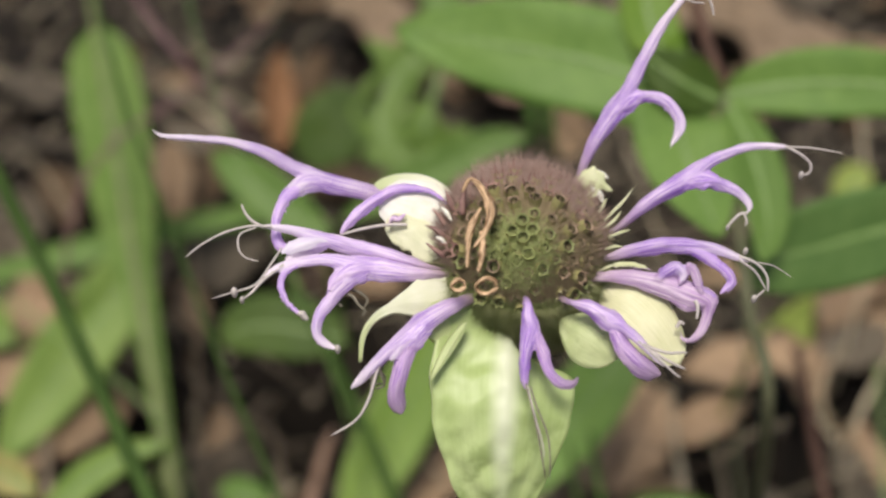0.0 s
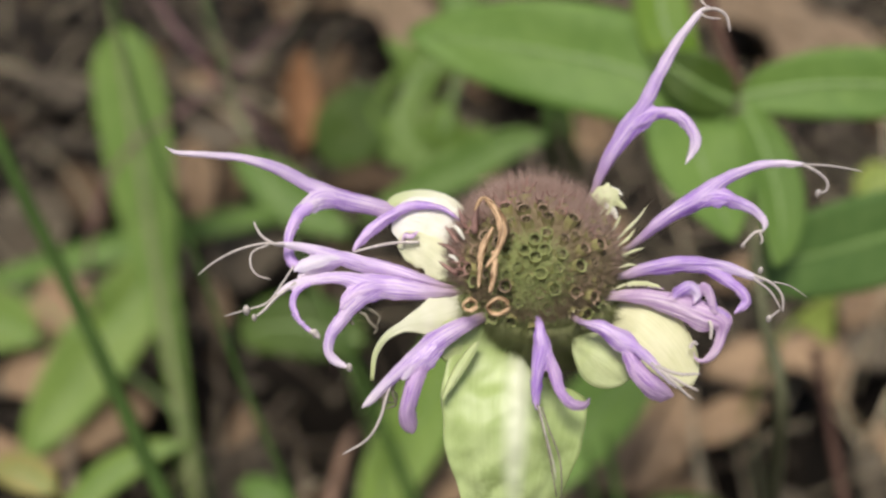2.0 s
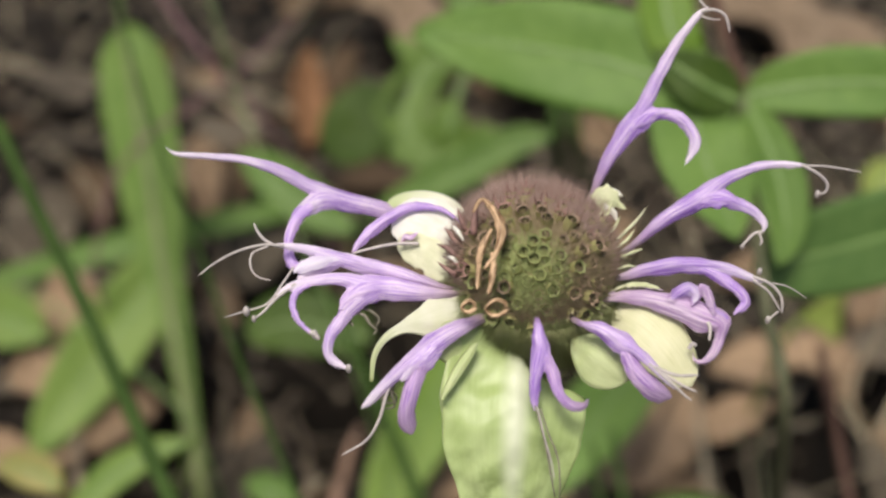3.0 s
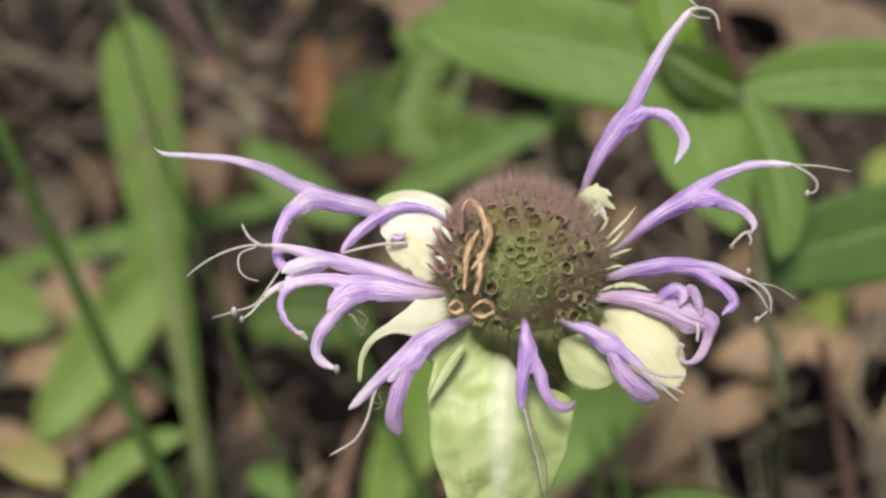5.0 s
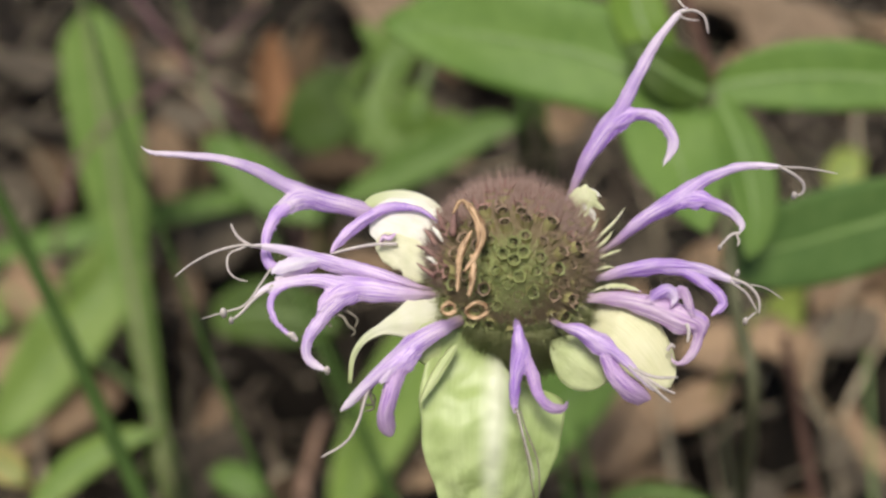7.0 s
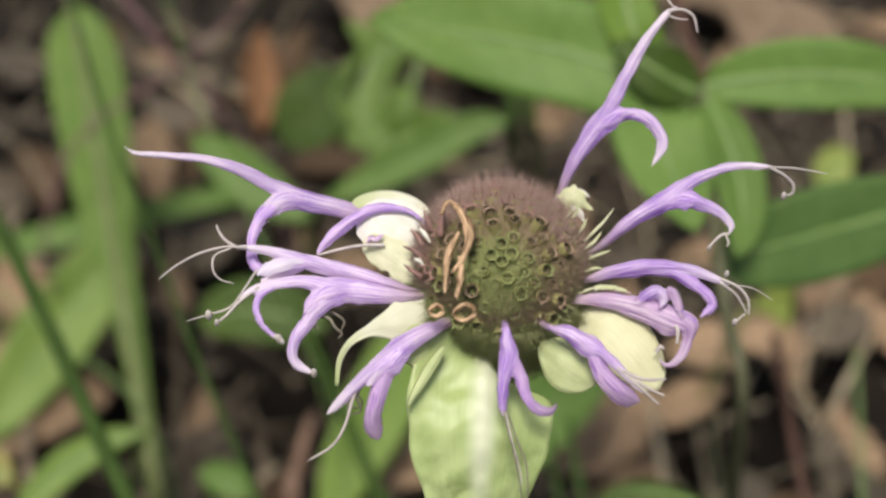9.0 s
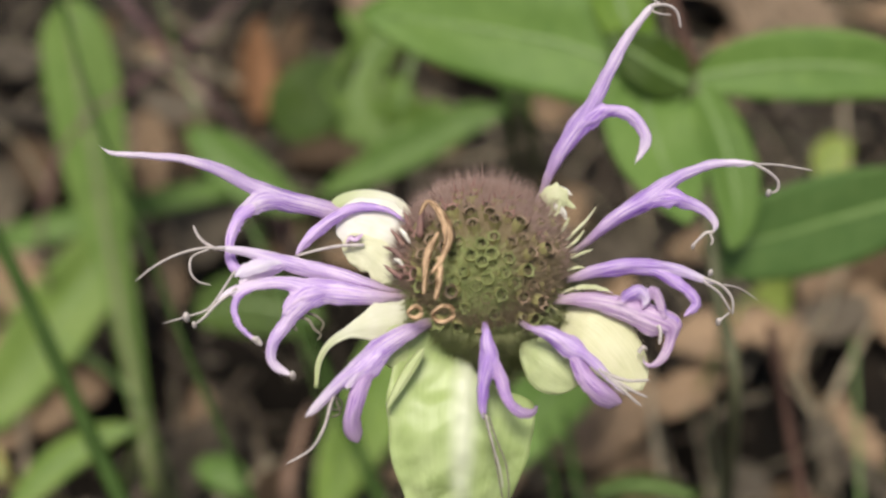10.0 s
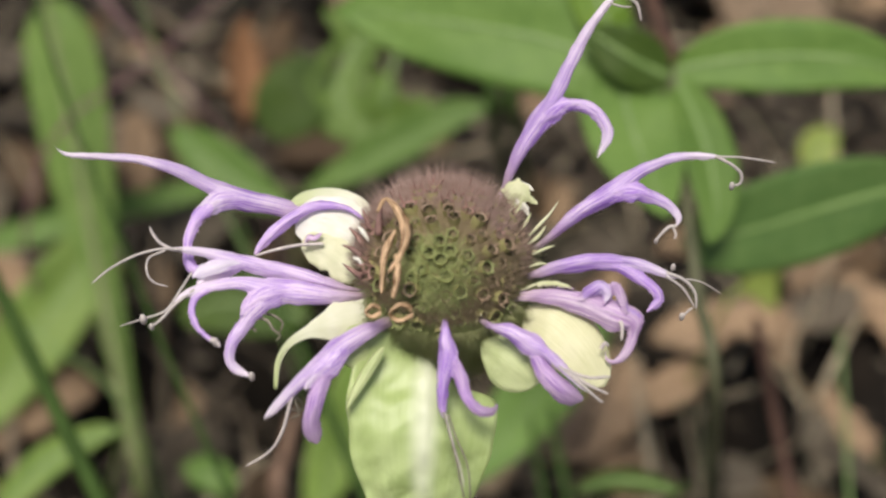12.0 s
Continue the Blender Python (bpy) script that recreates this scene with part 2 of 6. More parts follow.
LEAF_BRIGHT = surface("bright young leaf", (0.12, 0.235, 0.02), (0.19, 0.31, 0.04), 220, 0.48, 0.25, 0.32, 0.12, veins=0.18, gloss=0.25)
LEAF_LIME = surface("lime-green young leaf", (0.25, 0.33, 0.065), (0.36, 0.44, 0.11), 220, 0.5, 0.25, 0.35, 0.1, veins=0.1, gloss=0.25)
LEAF_FRESH = surface("fresh light green leaf", (0.15, 0.255, 0.045), (0.235, 0.345, 0.078), 220, 0.52, 0.25, 0.3, 0.06, veins=0.08, gloss=0.26)
LEAF_YELLOW = surface("yellowed leaf", (0.20, 0.19, 0.045), (0.33, 0.30, 0.085), 220, 0.55, 0.25, 0.25, 0.15, veins=0.2)
GRASS = surface("grass blade", (0.100, 0.190, 0.026), (0.165, 0.265, 0.052), 260, 0.5, 0.3, 0.3, 0.12, gloss=0.25)
LEAF_RIB = surface("pale leaf midrib", (0.12, 0.21, 0.05), (0.19, 0.29, 0.09), 500, 0.5, 0.2, 0, 0.1)
DEAD_TAN = surface("tan dead leaf", (0.16, 0.103, 0.059), (0.41, 0.292, 0.18), 140, 0.75, 0.5, 0.1, 0.3, veins=0.25, gloss=0.3)
DEAD_DUN = surface("dun dead leaf", (0.12, 0.085, 0.055), (0.27, 0.20, 0.13), 140, 0.75, 0.5, 0.1, 0.2, veins=0.25, gloss=0.3)
DEAD_BROWN = surface("brown dead leaf", (0.042, 0.026, 0.014), (0.12, 0.079, 0.042), 140, 0.75, 0.5, 0.08, 0.4, veins=0.25, gloss=0.3)
DEAD_ORANGE = surface("orange-brown dead leaf", (0.15, 0.072, 0.032), (0.26, 0.138, 0.065), 140, 0.7, 0.5, 0.12, 0.15, veins=0.2, gloss=0.3)
DEAD_RUSSET = surface("russet tan dead leaf", (0.19, 0.115, 0.078), (0.38, 0.255, 0.18), 140, 0.7, 0.5, 0.12, 0.1, veins=0.2, gloss=0.3)
DEAD_GREY = surface("weathered grey-brown dead leaf", (0.042, 0.034, 0.023), (0.16, 0.134, 0.096), 140, 0.8, 0.5, 0.06, 0.4, veins=0.2, gloss=0.3)
TWIG = surface("grey-brown twig", (0.06, 0.046, 0.031), (0.185, 0.147, 0.10), 700, 0.8, 0.6, 0, 0.4, gloss=0.3)
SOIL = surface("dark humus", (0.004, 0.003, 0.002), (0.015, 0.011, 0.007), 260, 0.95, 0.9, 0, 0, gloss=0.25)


# ---- mesh builders ----
def mesh_object(name, bm, material, parent=None, label="", origin=(0, 0, 0), smooth=True):
    bmesh.ops.translate(bm, verts=bm.verts, vec=-Vector(origin))
    bmesh.ops.recalc_face_normals(bm, faces=bm.faces)
    data = bpy.data.meshes.new(name)
    bm.to_mesh(data)
    bm.free()
    data.materials.append(material)
    for face in data.polygons:
        face.use_smooth = smooth
    ob = new(name, data)
    ob.parent = parent
    if label:
        tagged(ob, label)
    return ob


def origin_of(parent):
    place = Vector((0, 0, 0))
    while parent:
        place += parent.location
        parent = parent.parent
    return place


def part(name, bm, material, parent, label=""):
    return mesh_object(name, bm, material, parent, label, origin_of(parent))


def thing(name, place, label, category, group=""):
    ob = new(name)
    ob.location = place
    ob.empty_display_size = 0.01
    return tagged(ob, label, category, group)


def spline(points, n):
    """n + 1 points on a smooth curve through the given ones, evenly spread by length."""
    pts = [Vector(p) for p in points]
    pts = [pts[0] * 2 - pts[1]] + pts + [pts[-1] * 2 - pts[-2]]
    dense = []
    for a, b, c, d in zip(pts, pts[1:], pts[2:], pts[3:]):
        for k in range(12):
            s = k / 12
            dense.append(0.5 * (2 * b + (c - a) * s + (2 * a - 5 * b + 4 * c - d) * s * s + (3 * b - a - 3 * c + d) * s ** 3))
    dense.append(pts[-2])
    run = [0.0]
    for a, b in zip(dense, dense[1:]):
        run.append(run[-1] + (b - a).length)
    out, k = [], 0
    for i in range(n + 1):
        want = run[-1] * i / n
        while k < len(run) - 2 and run[k + 1] < want:
            k += 1
        span = run[k + 1] - run[k]
        out.append(dense[k].lerp(dense[k + 1], (want - run[k]) / span if span else 0))
    return out


def stations(points):
    """How far along the curve each given point lies, from 0 to 1."""
    run = [0.0]
    for a, b in zip(points, points[1:]):
        run.append(run[-1] + (Vector(b) - Vector(a)).length)
    return [r / run[-1] for r in run]


def frames_along(path, face):
    face = Vector(face)
    out = []
    for i, p in enumerate(path):
        along = (path[min(i + 1, len(path) - 1)] - path[max(i - 1, 0)]).normalized()
        side = along.cross(face)
        if side.length < 1e-4:
            side = along.cross(Vector((0.3, 0.9, 0.1)))
        side.normalize()
        out.append((p, along, side, side.cross(along).normalized()))
    return out


UP_FRONT = (0, -0.5, 0.85)


def sweep(bm, points, widths, flat=1.0, face=UP_FRONT, n=16, ring=8, curl=0.0, rough=0.0, crease=0.0, seed=0):
    """A closed tube along a curve: widths across it in metres, flat: its thickness over its width, curl: how far its edges bend down."""
    uv = bm.loops.layers.uv.verify()
    rows = []
    at = stations(points) if len(points) == len(widths) else [k / (len(widths) - 1) for k in range(len(widths))]
    for i, (p, along, side, top) in enumerate(frames_along(spline(points, n), face)):
        s = i / n
        r = float(np.interp(s, at, widths)) / 2
        if s > 0.9:
            r *= max(0.25, math.sqrt(1 - ((s - 0.9) / 0.1) ** 2))
        row = []
        for k in range(ring):
            a = 2 * math.pi * k / ring
            across, high = math.cos(a), math.sin(a) * flat
            wob = 1 + rough * noise.noise(p * 520 + Vector((math.cos(a) * 0.9, math.sin(a) * 0.9 + seed, s * 2)))
            wob *= 1 + crease * math.cos(3 * a + 4 * s + seed * 1.7) * (0.6 + 0.8 * noise.noise(Vector((s * 6, seed * 2.3, p.x * 300))))
            row.append(bm.verts.new(p + side * across * r * wob + top * (high - curl * across * across) * r * wob))
        rows.append(row)
    for i in range(n):
        for k in range(ring):
            f = bm.faces.new((rows[i][k], rows[i][(k + 1) % ring], rows[i + 1][(k + 1) % ring], rows[i + 1][k]))
            for loop, s in zip(f.loops, (i, i, i + 1, i + 1)):
                loop[uv].uv = (s / n, k / ring)
    bm.faces.new(rows[0][::-1])
    bm.faces.new(rows[-1])
    return bm


def tube(points, widths, **kw):
    return sweep(bmesh.new(), points, widths, **kw)


def lift_of(s, v, w, width, fold, wave, seed):
    """How far a leaf's surface stands off its axis at s along and v across."""
    return fold * abs(v) * w + wave * width * (noise.noise(Vector((s * 4.5, v * 1.5, seed * 7.3))) * (0.25 + abs(v)) + 0.35 * noise.noise(Vector((s * 11, v * 3.2, seed * 5.1))))


def leaf_shape(points, width, face=UP_FRONT, fold=0.18, wave=0.04, peak=0.42, blunt=0.8, n=22, m=5, seed=0, thick=0.00025, ragged=0.0, hole=None, profile=None, crumple=0.0):
    """A leaf blade with real thickness along a curve from base to tip: folded at the midrib, wavy at the edge."""
    bm = bmesh.new()
    uv = bm.loops.layers.uv.verify()
    a = blunt * peak / max(1 - peak, 0.05)
    top_of = (peak ** a) * ((1 - peak) ** blunt)
    sheets = {}
    for i, (p, along, side, up) in enumerate(frames_along(spline(points, n), face)):
        s = i / n
        share = (s ** a) * ((1 - s) ** blunt) / top_of if profile is None else float(np.interp(s, *profile))
        w = width / 2 * max(share, 0.015)
        for j in range(-m, m + 1):
            v = j / m
            edge = 1 + ragged * noise.noise(Vector((s * 9, j * 0.3, seed * 3.1))) * abs(v)
            lift = lift_of(s, v, w, width, fold, wave, seed)
            if crumple:
                lift += crumple * (noise.noise(Vector((s * 9 - abs(v) * 2.5, v * 1.2, seed * 1.7))) + 0.6 * noise.noise(Vector((s * 22 - abs(v) * 4, v * 3.5, seed * 2.9))))
            q = p + side * v * w * edge + up * lift
            sheets[i, j, 0] = bm.verts.new(q + up * thick)
            sheets[i, j, 1] = bm.verts.new(q - up * thick)
    gone = set()
    if hole:
        for i in range(n):
            for j in range(-m, m):
                for hs, hv, hr in hole:
                    if math.hypot(((i + 0.5) / n - hs) * 2.2, (j + 0.5) / m - hv) < hr:
                        gone.add((i, j))
    for i in range(n):
        for j in range(-m, m):
            if (i, j) in gone:
                continue
            for sheet in (0, 1):
                quad = [(i, j), (i + 1, j), (i + 1, j + 1), (i, j + 1)]
                f = bm.faces.new([sheets[a_, b_, sheet] for a_, b_ in (quad if sheet == 0 else quad[::-1])])
                for loop, (a_, b_) in zip(f.loops, quad if sheet == 0 else quad[::-1]):
                    loop[uv].uv = (a_ / n, b_ / m)
    rim = [e for e in bm.edges if len(e.link_faces) == 1]
    done = set()
    top = {v: key for key, v in sheets.items()}
    for e in rim:
        (i1, j1, s1), (i2, j2, s2) = top[e.verts[0]], top[e.verts[1]]
        if s1 == s2 == 0:
            key = frozenset(((i1, j1), (i2, j2)))
            if key not in done:
                done.add(key)
                bm.faces.new((sheets[i1, j1, 0], sheets[i2, j2, 0], sheets[i2, j2, 1], sheets[i1, j1, 1]))
    return bm


def leaf(parent, points, width, material=None, rib=True, rib_material=None, rib_width=0.0011, label="", name="leaf", stalk=None, **kw):
    """A leaf under its plant, with its midrib, and a stalk from the plant when its start is given."""
    bm = leaf_shape(points, width, **kw)
    if stalk:
        first = [Vector(q) for q in stalk] + [Vector(points[0]), Vector(points[0]).lerp(Vector(points[1]), 0.12)]
        sweep(bm, first, [0.0022, 0.0016], n=10, ring=6)
    ob = part(name, bm, material or LEAF, parent, label)
    if rib:
        face = kw.get("face", UP_FRONT)
        line = []
        for k, (p, along, side, up) in enumerate(frames_along(spline(points, 40), face)[:-2]):
            line.append(p + up * (lift_of(k / 40, 0, 0, width, 0, kw.get("wave", 0.04), kw.get("seed", 0)) + kw.get("thick", 0.00025) + 0.0001))
        part("midrib", tube(line, [rib_width * 1.3, rib_width, rib_width * 0.35], flat=0.3, face=face, n=40, ring=6), rib_material or LEAF_RIB, ob)
    return ob


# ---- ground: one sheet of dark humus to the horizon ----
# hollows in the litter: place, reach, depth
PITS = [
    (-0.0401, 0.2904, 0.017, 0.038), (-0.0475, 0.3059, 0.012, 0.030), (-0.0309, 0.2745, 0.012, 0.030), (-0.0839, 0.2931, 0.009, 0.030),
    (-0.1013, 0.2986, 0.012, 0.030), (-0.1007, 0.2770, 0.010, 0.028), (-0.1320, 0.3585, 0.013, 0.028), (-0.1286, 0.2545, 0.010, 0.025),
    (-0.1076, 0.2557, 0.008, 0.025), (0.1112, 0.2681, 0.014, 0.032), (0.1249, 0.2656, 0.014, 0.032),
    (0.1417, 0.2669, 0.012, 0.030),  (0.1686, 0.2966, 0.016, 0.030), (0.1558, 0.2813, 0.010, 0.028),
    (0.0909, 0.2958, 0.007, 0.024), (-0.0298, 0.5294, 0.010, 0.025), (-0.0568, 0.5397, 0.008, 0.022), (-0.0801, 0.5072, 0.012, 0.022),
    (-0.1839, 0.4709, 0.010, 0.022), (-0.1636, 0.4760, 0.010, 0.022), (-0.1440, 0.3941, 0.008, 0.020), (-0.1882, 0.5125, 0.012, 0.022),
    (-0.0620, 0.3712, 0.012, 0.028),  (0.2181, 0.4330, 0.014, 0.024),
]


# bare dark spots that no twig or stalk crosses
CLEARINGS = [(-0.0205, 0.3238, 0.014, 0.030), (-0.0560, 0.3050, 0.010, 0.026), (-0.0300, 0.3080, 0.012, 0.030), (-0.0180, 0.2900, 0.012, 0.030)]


def ground_height(x, y):
    near = math.exp(-((x / 1.2) ** 2 + ((y - 0.4) / 1.2) ** 2))
    pits = sum(deep * math.exp(-(((x - a) / r) ** 2 + ((y - b) / r) ** 2)) for a, b, r, deep in PITS + CLEARINGS)
    return -pits + near * (0.010 * noise.noise(Vector((x * 9, y * 9, 1.3))) + 0.006 * noise.noise(Vector((x * 31, y * 31, 4.0))) + 0.003 * noise.noise(Vector((x * 90, y * 90, 2.0)))) - 0.006


def in_hollow(x, y, margin=0.0):
    return any(math.hypot(x - a, y - b) < r + margin for a, b, r, deep in PITS)


def crosses_bare(a, b, share=0.75):
    """Whether a line from a to b passes over one of the dark hollows."""
    for k in range(9):
        q = Vector(a).lerp(Vector(b), k / 8)
        if any(math.hypot(q.x - x, q.y - y) < r * share for x, y, r, deep in PITS + CLEARINGS):
            return True
    return False


def build_ground():
    def steps(mid, fine, reach):
        inner = list(np.arange(mid - reach, mid + reach + 1e-6, fine))
        grow = [reach * 1.25 ** k for k in range(1, 35)]
        return [mid - g for g in grow[::-1]] + inner + [mid + g for g in grow]
    xs, ys = steps(0.0, 0.005, 0.42), steps(0.42, 0.005, 0.42)
    verts = [(x, y, ground_height(x, y)) for y in ys for x in xs]
    w = len(xs)
    faces = [(j * w + i, j * w + i + 1, (j + 1) * w + i + 1, (j + 1) * w + i) for j in range(len(ys) - 1) for i in range(w - 1)]
    data = bpy.data.meshes.new("ground")
    data.from_pydata(verts, [], faces)
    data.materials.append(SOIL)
    for f in data.polygons:
        f.use_smooth = True
    return tagged(new("ground", data), "dark woodland humus under fallen leaves", "ground", kind="structure")


build_ground()


# ---- the bee balm: one flower head on its square stem ----
HEART = Vector((0.0098, 0.0958, 0.2494))      # middle of the head's rim
BASE = Vector((HEART.x + 0.012, HEART.y + 0.02, -0.004))
bee_balm = thing("bee_balm_flower", BASE, "lavender bee balm flower, half faded, with pale green bracts", "flower")

stem_line = [HEART + Vector((0, 0, -0.006)), HEART + Vector((0.001, 0.006, -0.06)), HEART + Vector((0.006, 0.012, -0.15)), BASE]
part("stem", tube(stem_line, [0.0030, 0.0026, 0.0028, 0.0032], n=26, ring=8), STEM, bee_balm, "square green stem")

AXIS = Vector((0.02, -0.04, 1)).normalized()
ACROSS = AXIS.orthogonal().normalized()
BESIDE = AXIS.cross(ACROSS)
HEAD_R, HEAD_H = 0.0073, 0.0056


def build_core():
    """The cushion that the calyx tubes stand in."""
    bm = bmesh.new()
    bmesh.ops.create_uvsphere(bm, u_segments=72, v_segments=40, radius=1)
    for v in bm.verts:
        c = v.co.copy()
        drop = HEAD_H + 0.0011 if c.z > 0 else 0.006
        lump = 1 + 0.035 * noise.noise(c * 9) + 0.02 * noise.noise(c * 21)
        v.co = HEART + ((ACROSS * c.x + BESIDE * c.y) * (HEAD_R + 0.0009) + AXIS * c.z * drop) * lump
    return part("receptacle", bm, HEAD_CORE, bee_balm)


head = build_core()


def calyx_mesh(name, seed, spread, long=1.0, floor=0.0017):
    """A small ribbed tube, open at its mouth, with five pointed teeth."""
    rnd = random.Random(seed)
    bm = bmesh.new()
    sides = 15
    levels = [(0.0, 0.00042), (0.0012, 0.00058), (0.0022, 0.00066), (0.0027, 0.00064)]
    rings = []
    for z, r in levels:
        rings.append([bm.verts.new((r * (1 + 0.08 * (k % 2)) * math.cos(2 * math.pi * k / sides), r * (1 + 0.08 * (k % 2)) * math.sin(2 * math.pi * k / sides), z)) for k in range(sides)])
    inner = [bm.verts.new((0.00050 * math.cos(2 * math.pi * k / sides), 0.00050 * math.sin(2 * math.pi * k / sides), 0.0026)) for k in range(sides)]
    deep = [bm.verts.new((0.00044 * math.cos(2 * math.pi * k / sides), 0.00044 * math.sin(2 * math.pi * k / sides), floor)) for k in range(sides)]
    inside = set(inner + deep)
    for low, high in list(zip(rings, rings[1:])) + [(rings[-1], inner), (inner, deep)]:
        for k in range(sides):
            bm.faces.new((low[k], low[(k + 1) % sides], high[(k + 1) % sides], high[k]))
    # inner wall and floor take the colour that holds the mouth's shade
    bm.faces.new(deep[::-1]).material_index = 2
    body = len(bm.faces)
    for k in range(0, sides, 3):
        a, b = rings[-1][k], rings[-1][(k + 1) % sides]
        mid = (a.co + b.co) / 2
        out = Vector((mid.x, mid.y, 0)).normalized()
        tip = bm.verts.new(mid + out * spread * rnd.uniform(0.5, 1.3) + Vector((rnd.uniform(-1, 1) * 0.00012, rnd.uniform(-1, 1) * 0.00012, long * rnd.uniform(0.0005, 0.0010))))
        back = bm.verts.new(mid - out * 0.00014)
        for f in ((a, b, tip), (b, back, tip), (back, a, tip)):
            bm.faces.new(f).material_index = 1
    for f in list(bm.faces)[:body]:
        if min(v.co.z for v in f.verts) > 0.0025:
            f.material_index = 1
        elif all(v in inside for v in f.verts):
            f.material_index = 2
    bmesh.ops.recalc_face_normals(bm, faces=bm.faces)
    data = bpy.data.meshes.new(name)
    bm.to_mesh(data)
    bm.free()
    return data


def place_calyces():
    variants = []
    for seed in range(5):
        data = calyx_mesh("calyx", seed, 0.0003, 1.25, 0.0008)
        data.materials.append(CALYX)
        data.materials.append(CALYX_TOOTH)
        data.materials.append(CALYX_SHADE)
        variants.append(data)
    cream = calyx_mesh("calyx", 9, 0.0005, 1.2, 0.0008)
    cream.materials.append(CALYX)
    cream.materials.append(CREAM_TOOTH)
    cream.materials.append(CALYX_SHADE)
    greens = []
    for seed in range(20, 23):
        data = calyx_mesh("calyx", seed, 0.00016, 0.5, 0.0006)
        data.materials.append(CALYX)
        data.materials.append(GREEN_TOOTH)
        data.materials.append(CALYX_SHADE)
        greens.append(data)
    olives = []
    for seed in range(30, 33):
        data = calyx_mesh("calyx", seed, 0.00016, 0.6, 0.0006)
        data.materials.append(CALYX)
        data.materials.append(OLIVE_TOOTH)
        data.materials.append(CALYX_SHADE)
        olives.append(data)
    rnd = random.Random(4)
    count, origin = 150, origin_of(head)
    for i in range(count):
        up = 1 - (i + 0.5) / count * 1.08
        turn = i * 2.399963
        flat = math.sqrt(max(0, 1 - up * up))
        d = ACROSS * math.cos(turn) * flat + BESIDE * math.sin(turn) * flat
        spot = HEART + d * (HEAD_R - 0.0007) + AXIS * up * (HEAD_H if up > 0 else 0.005)
        way = (d / HEAD_R + AXIS * up / HEAD_H + AXIS * 14).normalized() if up > 0 else (d + AXIS * 0.12).normalized()
        way = (way + Vector((rnd.uniform(-1, 1), rnd.uniform(-1, 1), rnd.uniform(-1, 1))) * 0.2).normalized()
        edge = up < 0.16 and d.x > 0.3
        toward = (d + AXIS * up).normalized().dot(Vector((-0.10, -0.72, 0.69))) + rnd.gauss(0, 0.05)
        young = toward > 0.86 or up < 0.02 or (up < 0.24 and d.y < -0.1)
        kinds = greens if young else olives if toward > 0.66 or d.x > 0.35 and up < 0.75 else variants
        ob = new("calyx", cream if edge and rnd.random() < 0.6 else rnd.choice(kinds))
        ob.parent = head
        size = rnd.uniform(0.78, 1.10)
        ob.matrix_basis = Matrix.Translation(spot - origin) @ way.to_track_quat("Z", "Y").to_matrix().to_4x4() @ Matrix.Rotation(rnd.uniform(0, 6.28), 4, "Z") @ Matrix.Diagonal((size, size, size * rnd.uniform(0.85, 1.1), 1))


place_calyces()


def spine(bm, root, way, thick):
    """One hair: a slender three-sided spike."""
    side = way.orthogonal().normalized() * thick
    other = way.cross(side).normalized() * thick
    a, b, c, tip = (bm.verts.new(q) for q in (root + side, root - side + other, root - side - other, root + way))
    for f in ((a, b, tip), (b, c, tip), (c, a, tip)):
        bm.faces.new(f)


def scatter(rnd, size):
    return Vector((rnd.gauss(0, size), rnd.gauss(0, size), rnd.gauss(0, size)))


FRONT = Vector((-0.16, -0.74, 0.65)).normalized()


def build_fuzz():
    """Fine hairs on the cushion and between the calyx teeth: green in front, mauve behind and at the sides, olive between."""
    rnd = random.Random(12)
    coats = {"green": bmesh.new(), "olive": bmesh.new(), "mauve": bmesh.new()}
    for _ in range(42000):
        up, turn = rnd.uniform(-0.3, 1), rnd.uniform(0, math.tau)
        flat = math.sqrt(1 - up * up)
        d = (ACROSS * math.cos(turn) + BESIDE * math.sin(turn)) * flat
        if d.y > 0.75 and up < 0.2:
            continue
        out = (d + AXIS * up).normalized()
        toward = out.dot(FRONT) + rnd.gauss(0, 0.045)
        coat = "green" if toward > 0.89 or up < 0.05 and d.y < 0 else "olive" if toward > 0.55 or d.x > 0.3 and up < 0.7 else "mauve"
        root = HEART + d * (HEAD_R + 0.0008) + AXIS * (up * (HEAD_H + 0.0010))
        way = (out + AXIS * 0.25 + scatter(rnd, 0.36)).normalized() * rnd.uniform(0.0008, 0.0021) * (1.4 if coat == "mauve" else 1.0)
        spine(coats[coat], root, way, 0.000032)
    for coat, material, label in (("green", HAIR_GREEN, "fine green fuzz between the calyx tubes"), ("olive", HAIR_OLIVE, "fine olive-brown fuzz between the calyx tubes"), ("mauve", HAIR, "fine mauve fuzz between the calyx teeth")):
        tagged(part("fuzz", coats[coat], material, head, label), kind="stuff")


build_fuzz()


def build_crest():
    """Long mauve teeth and hairs standing up round the back and the top of the head."""
    rnd = random.Random(15)
    bm = bmesh.new()
    for _ in range(5200):
        up, turn = rnd.uniform(0.25, 1), rnd.uniform(0, math.tau)
        flat = math.sqrt(1 - up * up)
        d = (ACROSS * math.cos(turn) + BESIDE * math.sin(turn)) * flat
        out = (d + AXIS * up).normalized()
        if out.dot(FRONT) + rnd.gauss(0, 0.06) > 0.36:
            continue
        root = HEART + d * (HEAD_R + 0.0010) + AXIS * (up * (HEAD_H + 0.0014))
        spine(bm, root, (out + AXIS * 0.5 + scatter(rnd, 0.22)).normalized() * rnd.uniform(0.0012, 0.0030) * (1.0 + 0.55 * max(0.0, out.y)), 0.000032)
    tagged(part("crest", bm, HAIR, head, "long mauve teeth and hairs on top of the head"), kind="stuff")


build_crest()


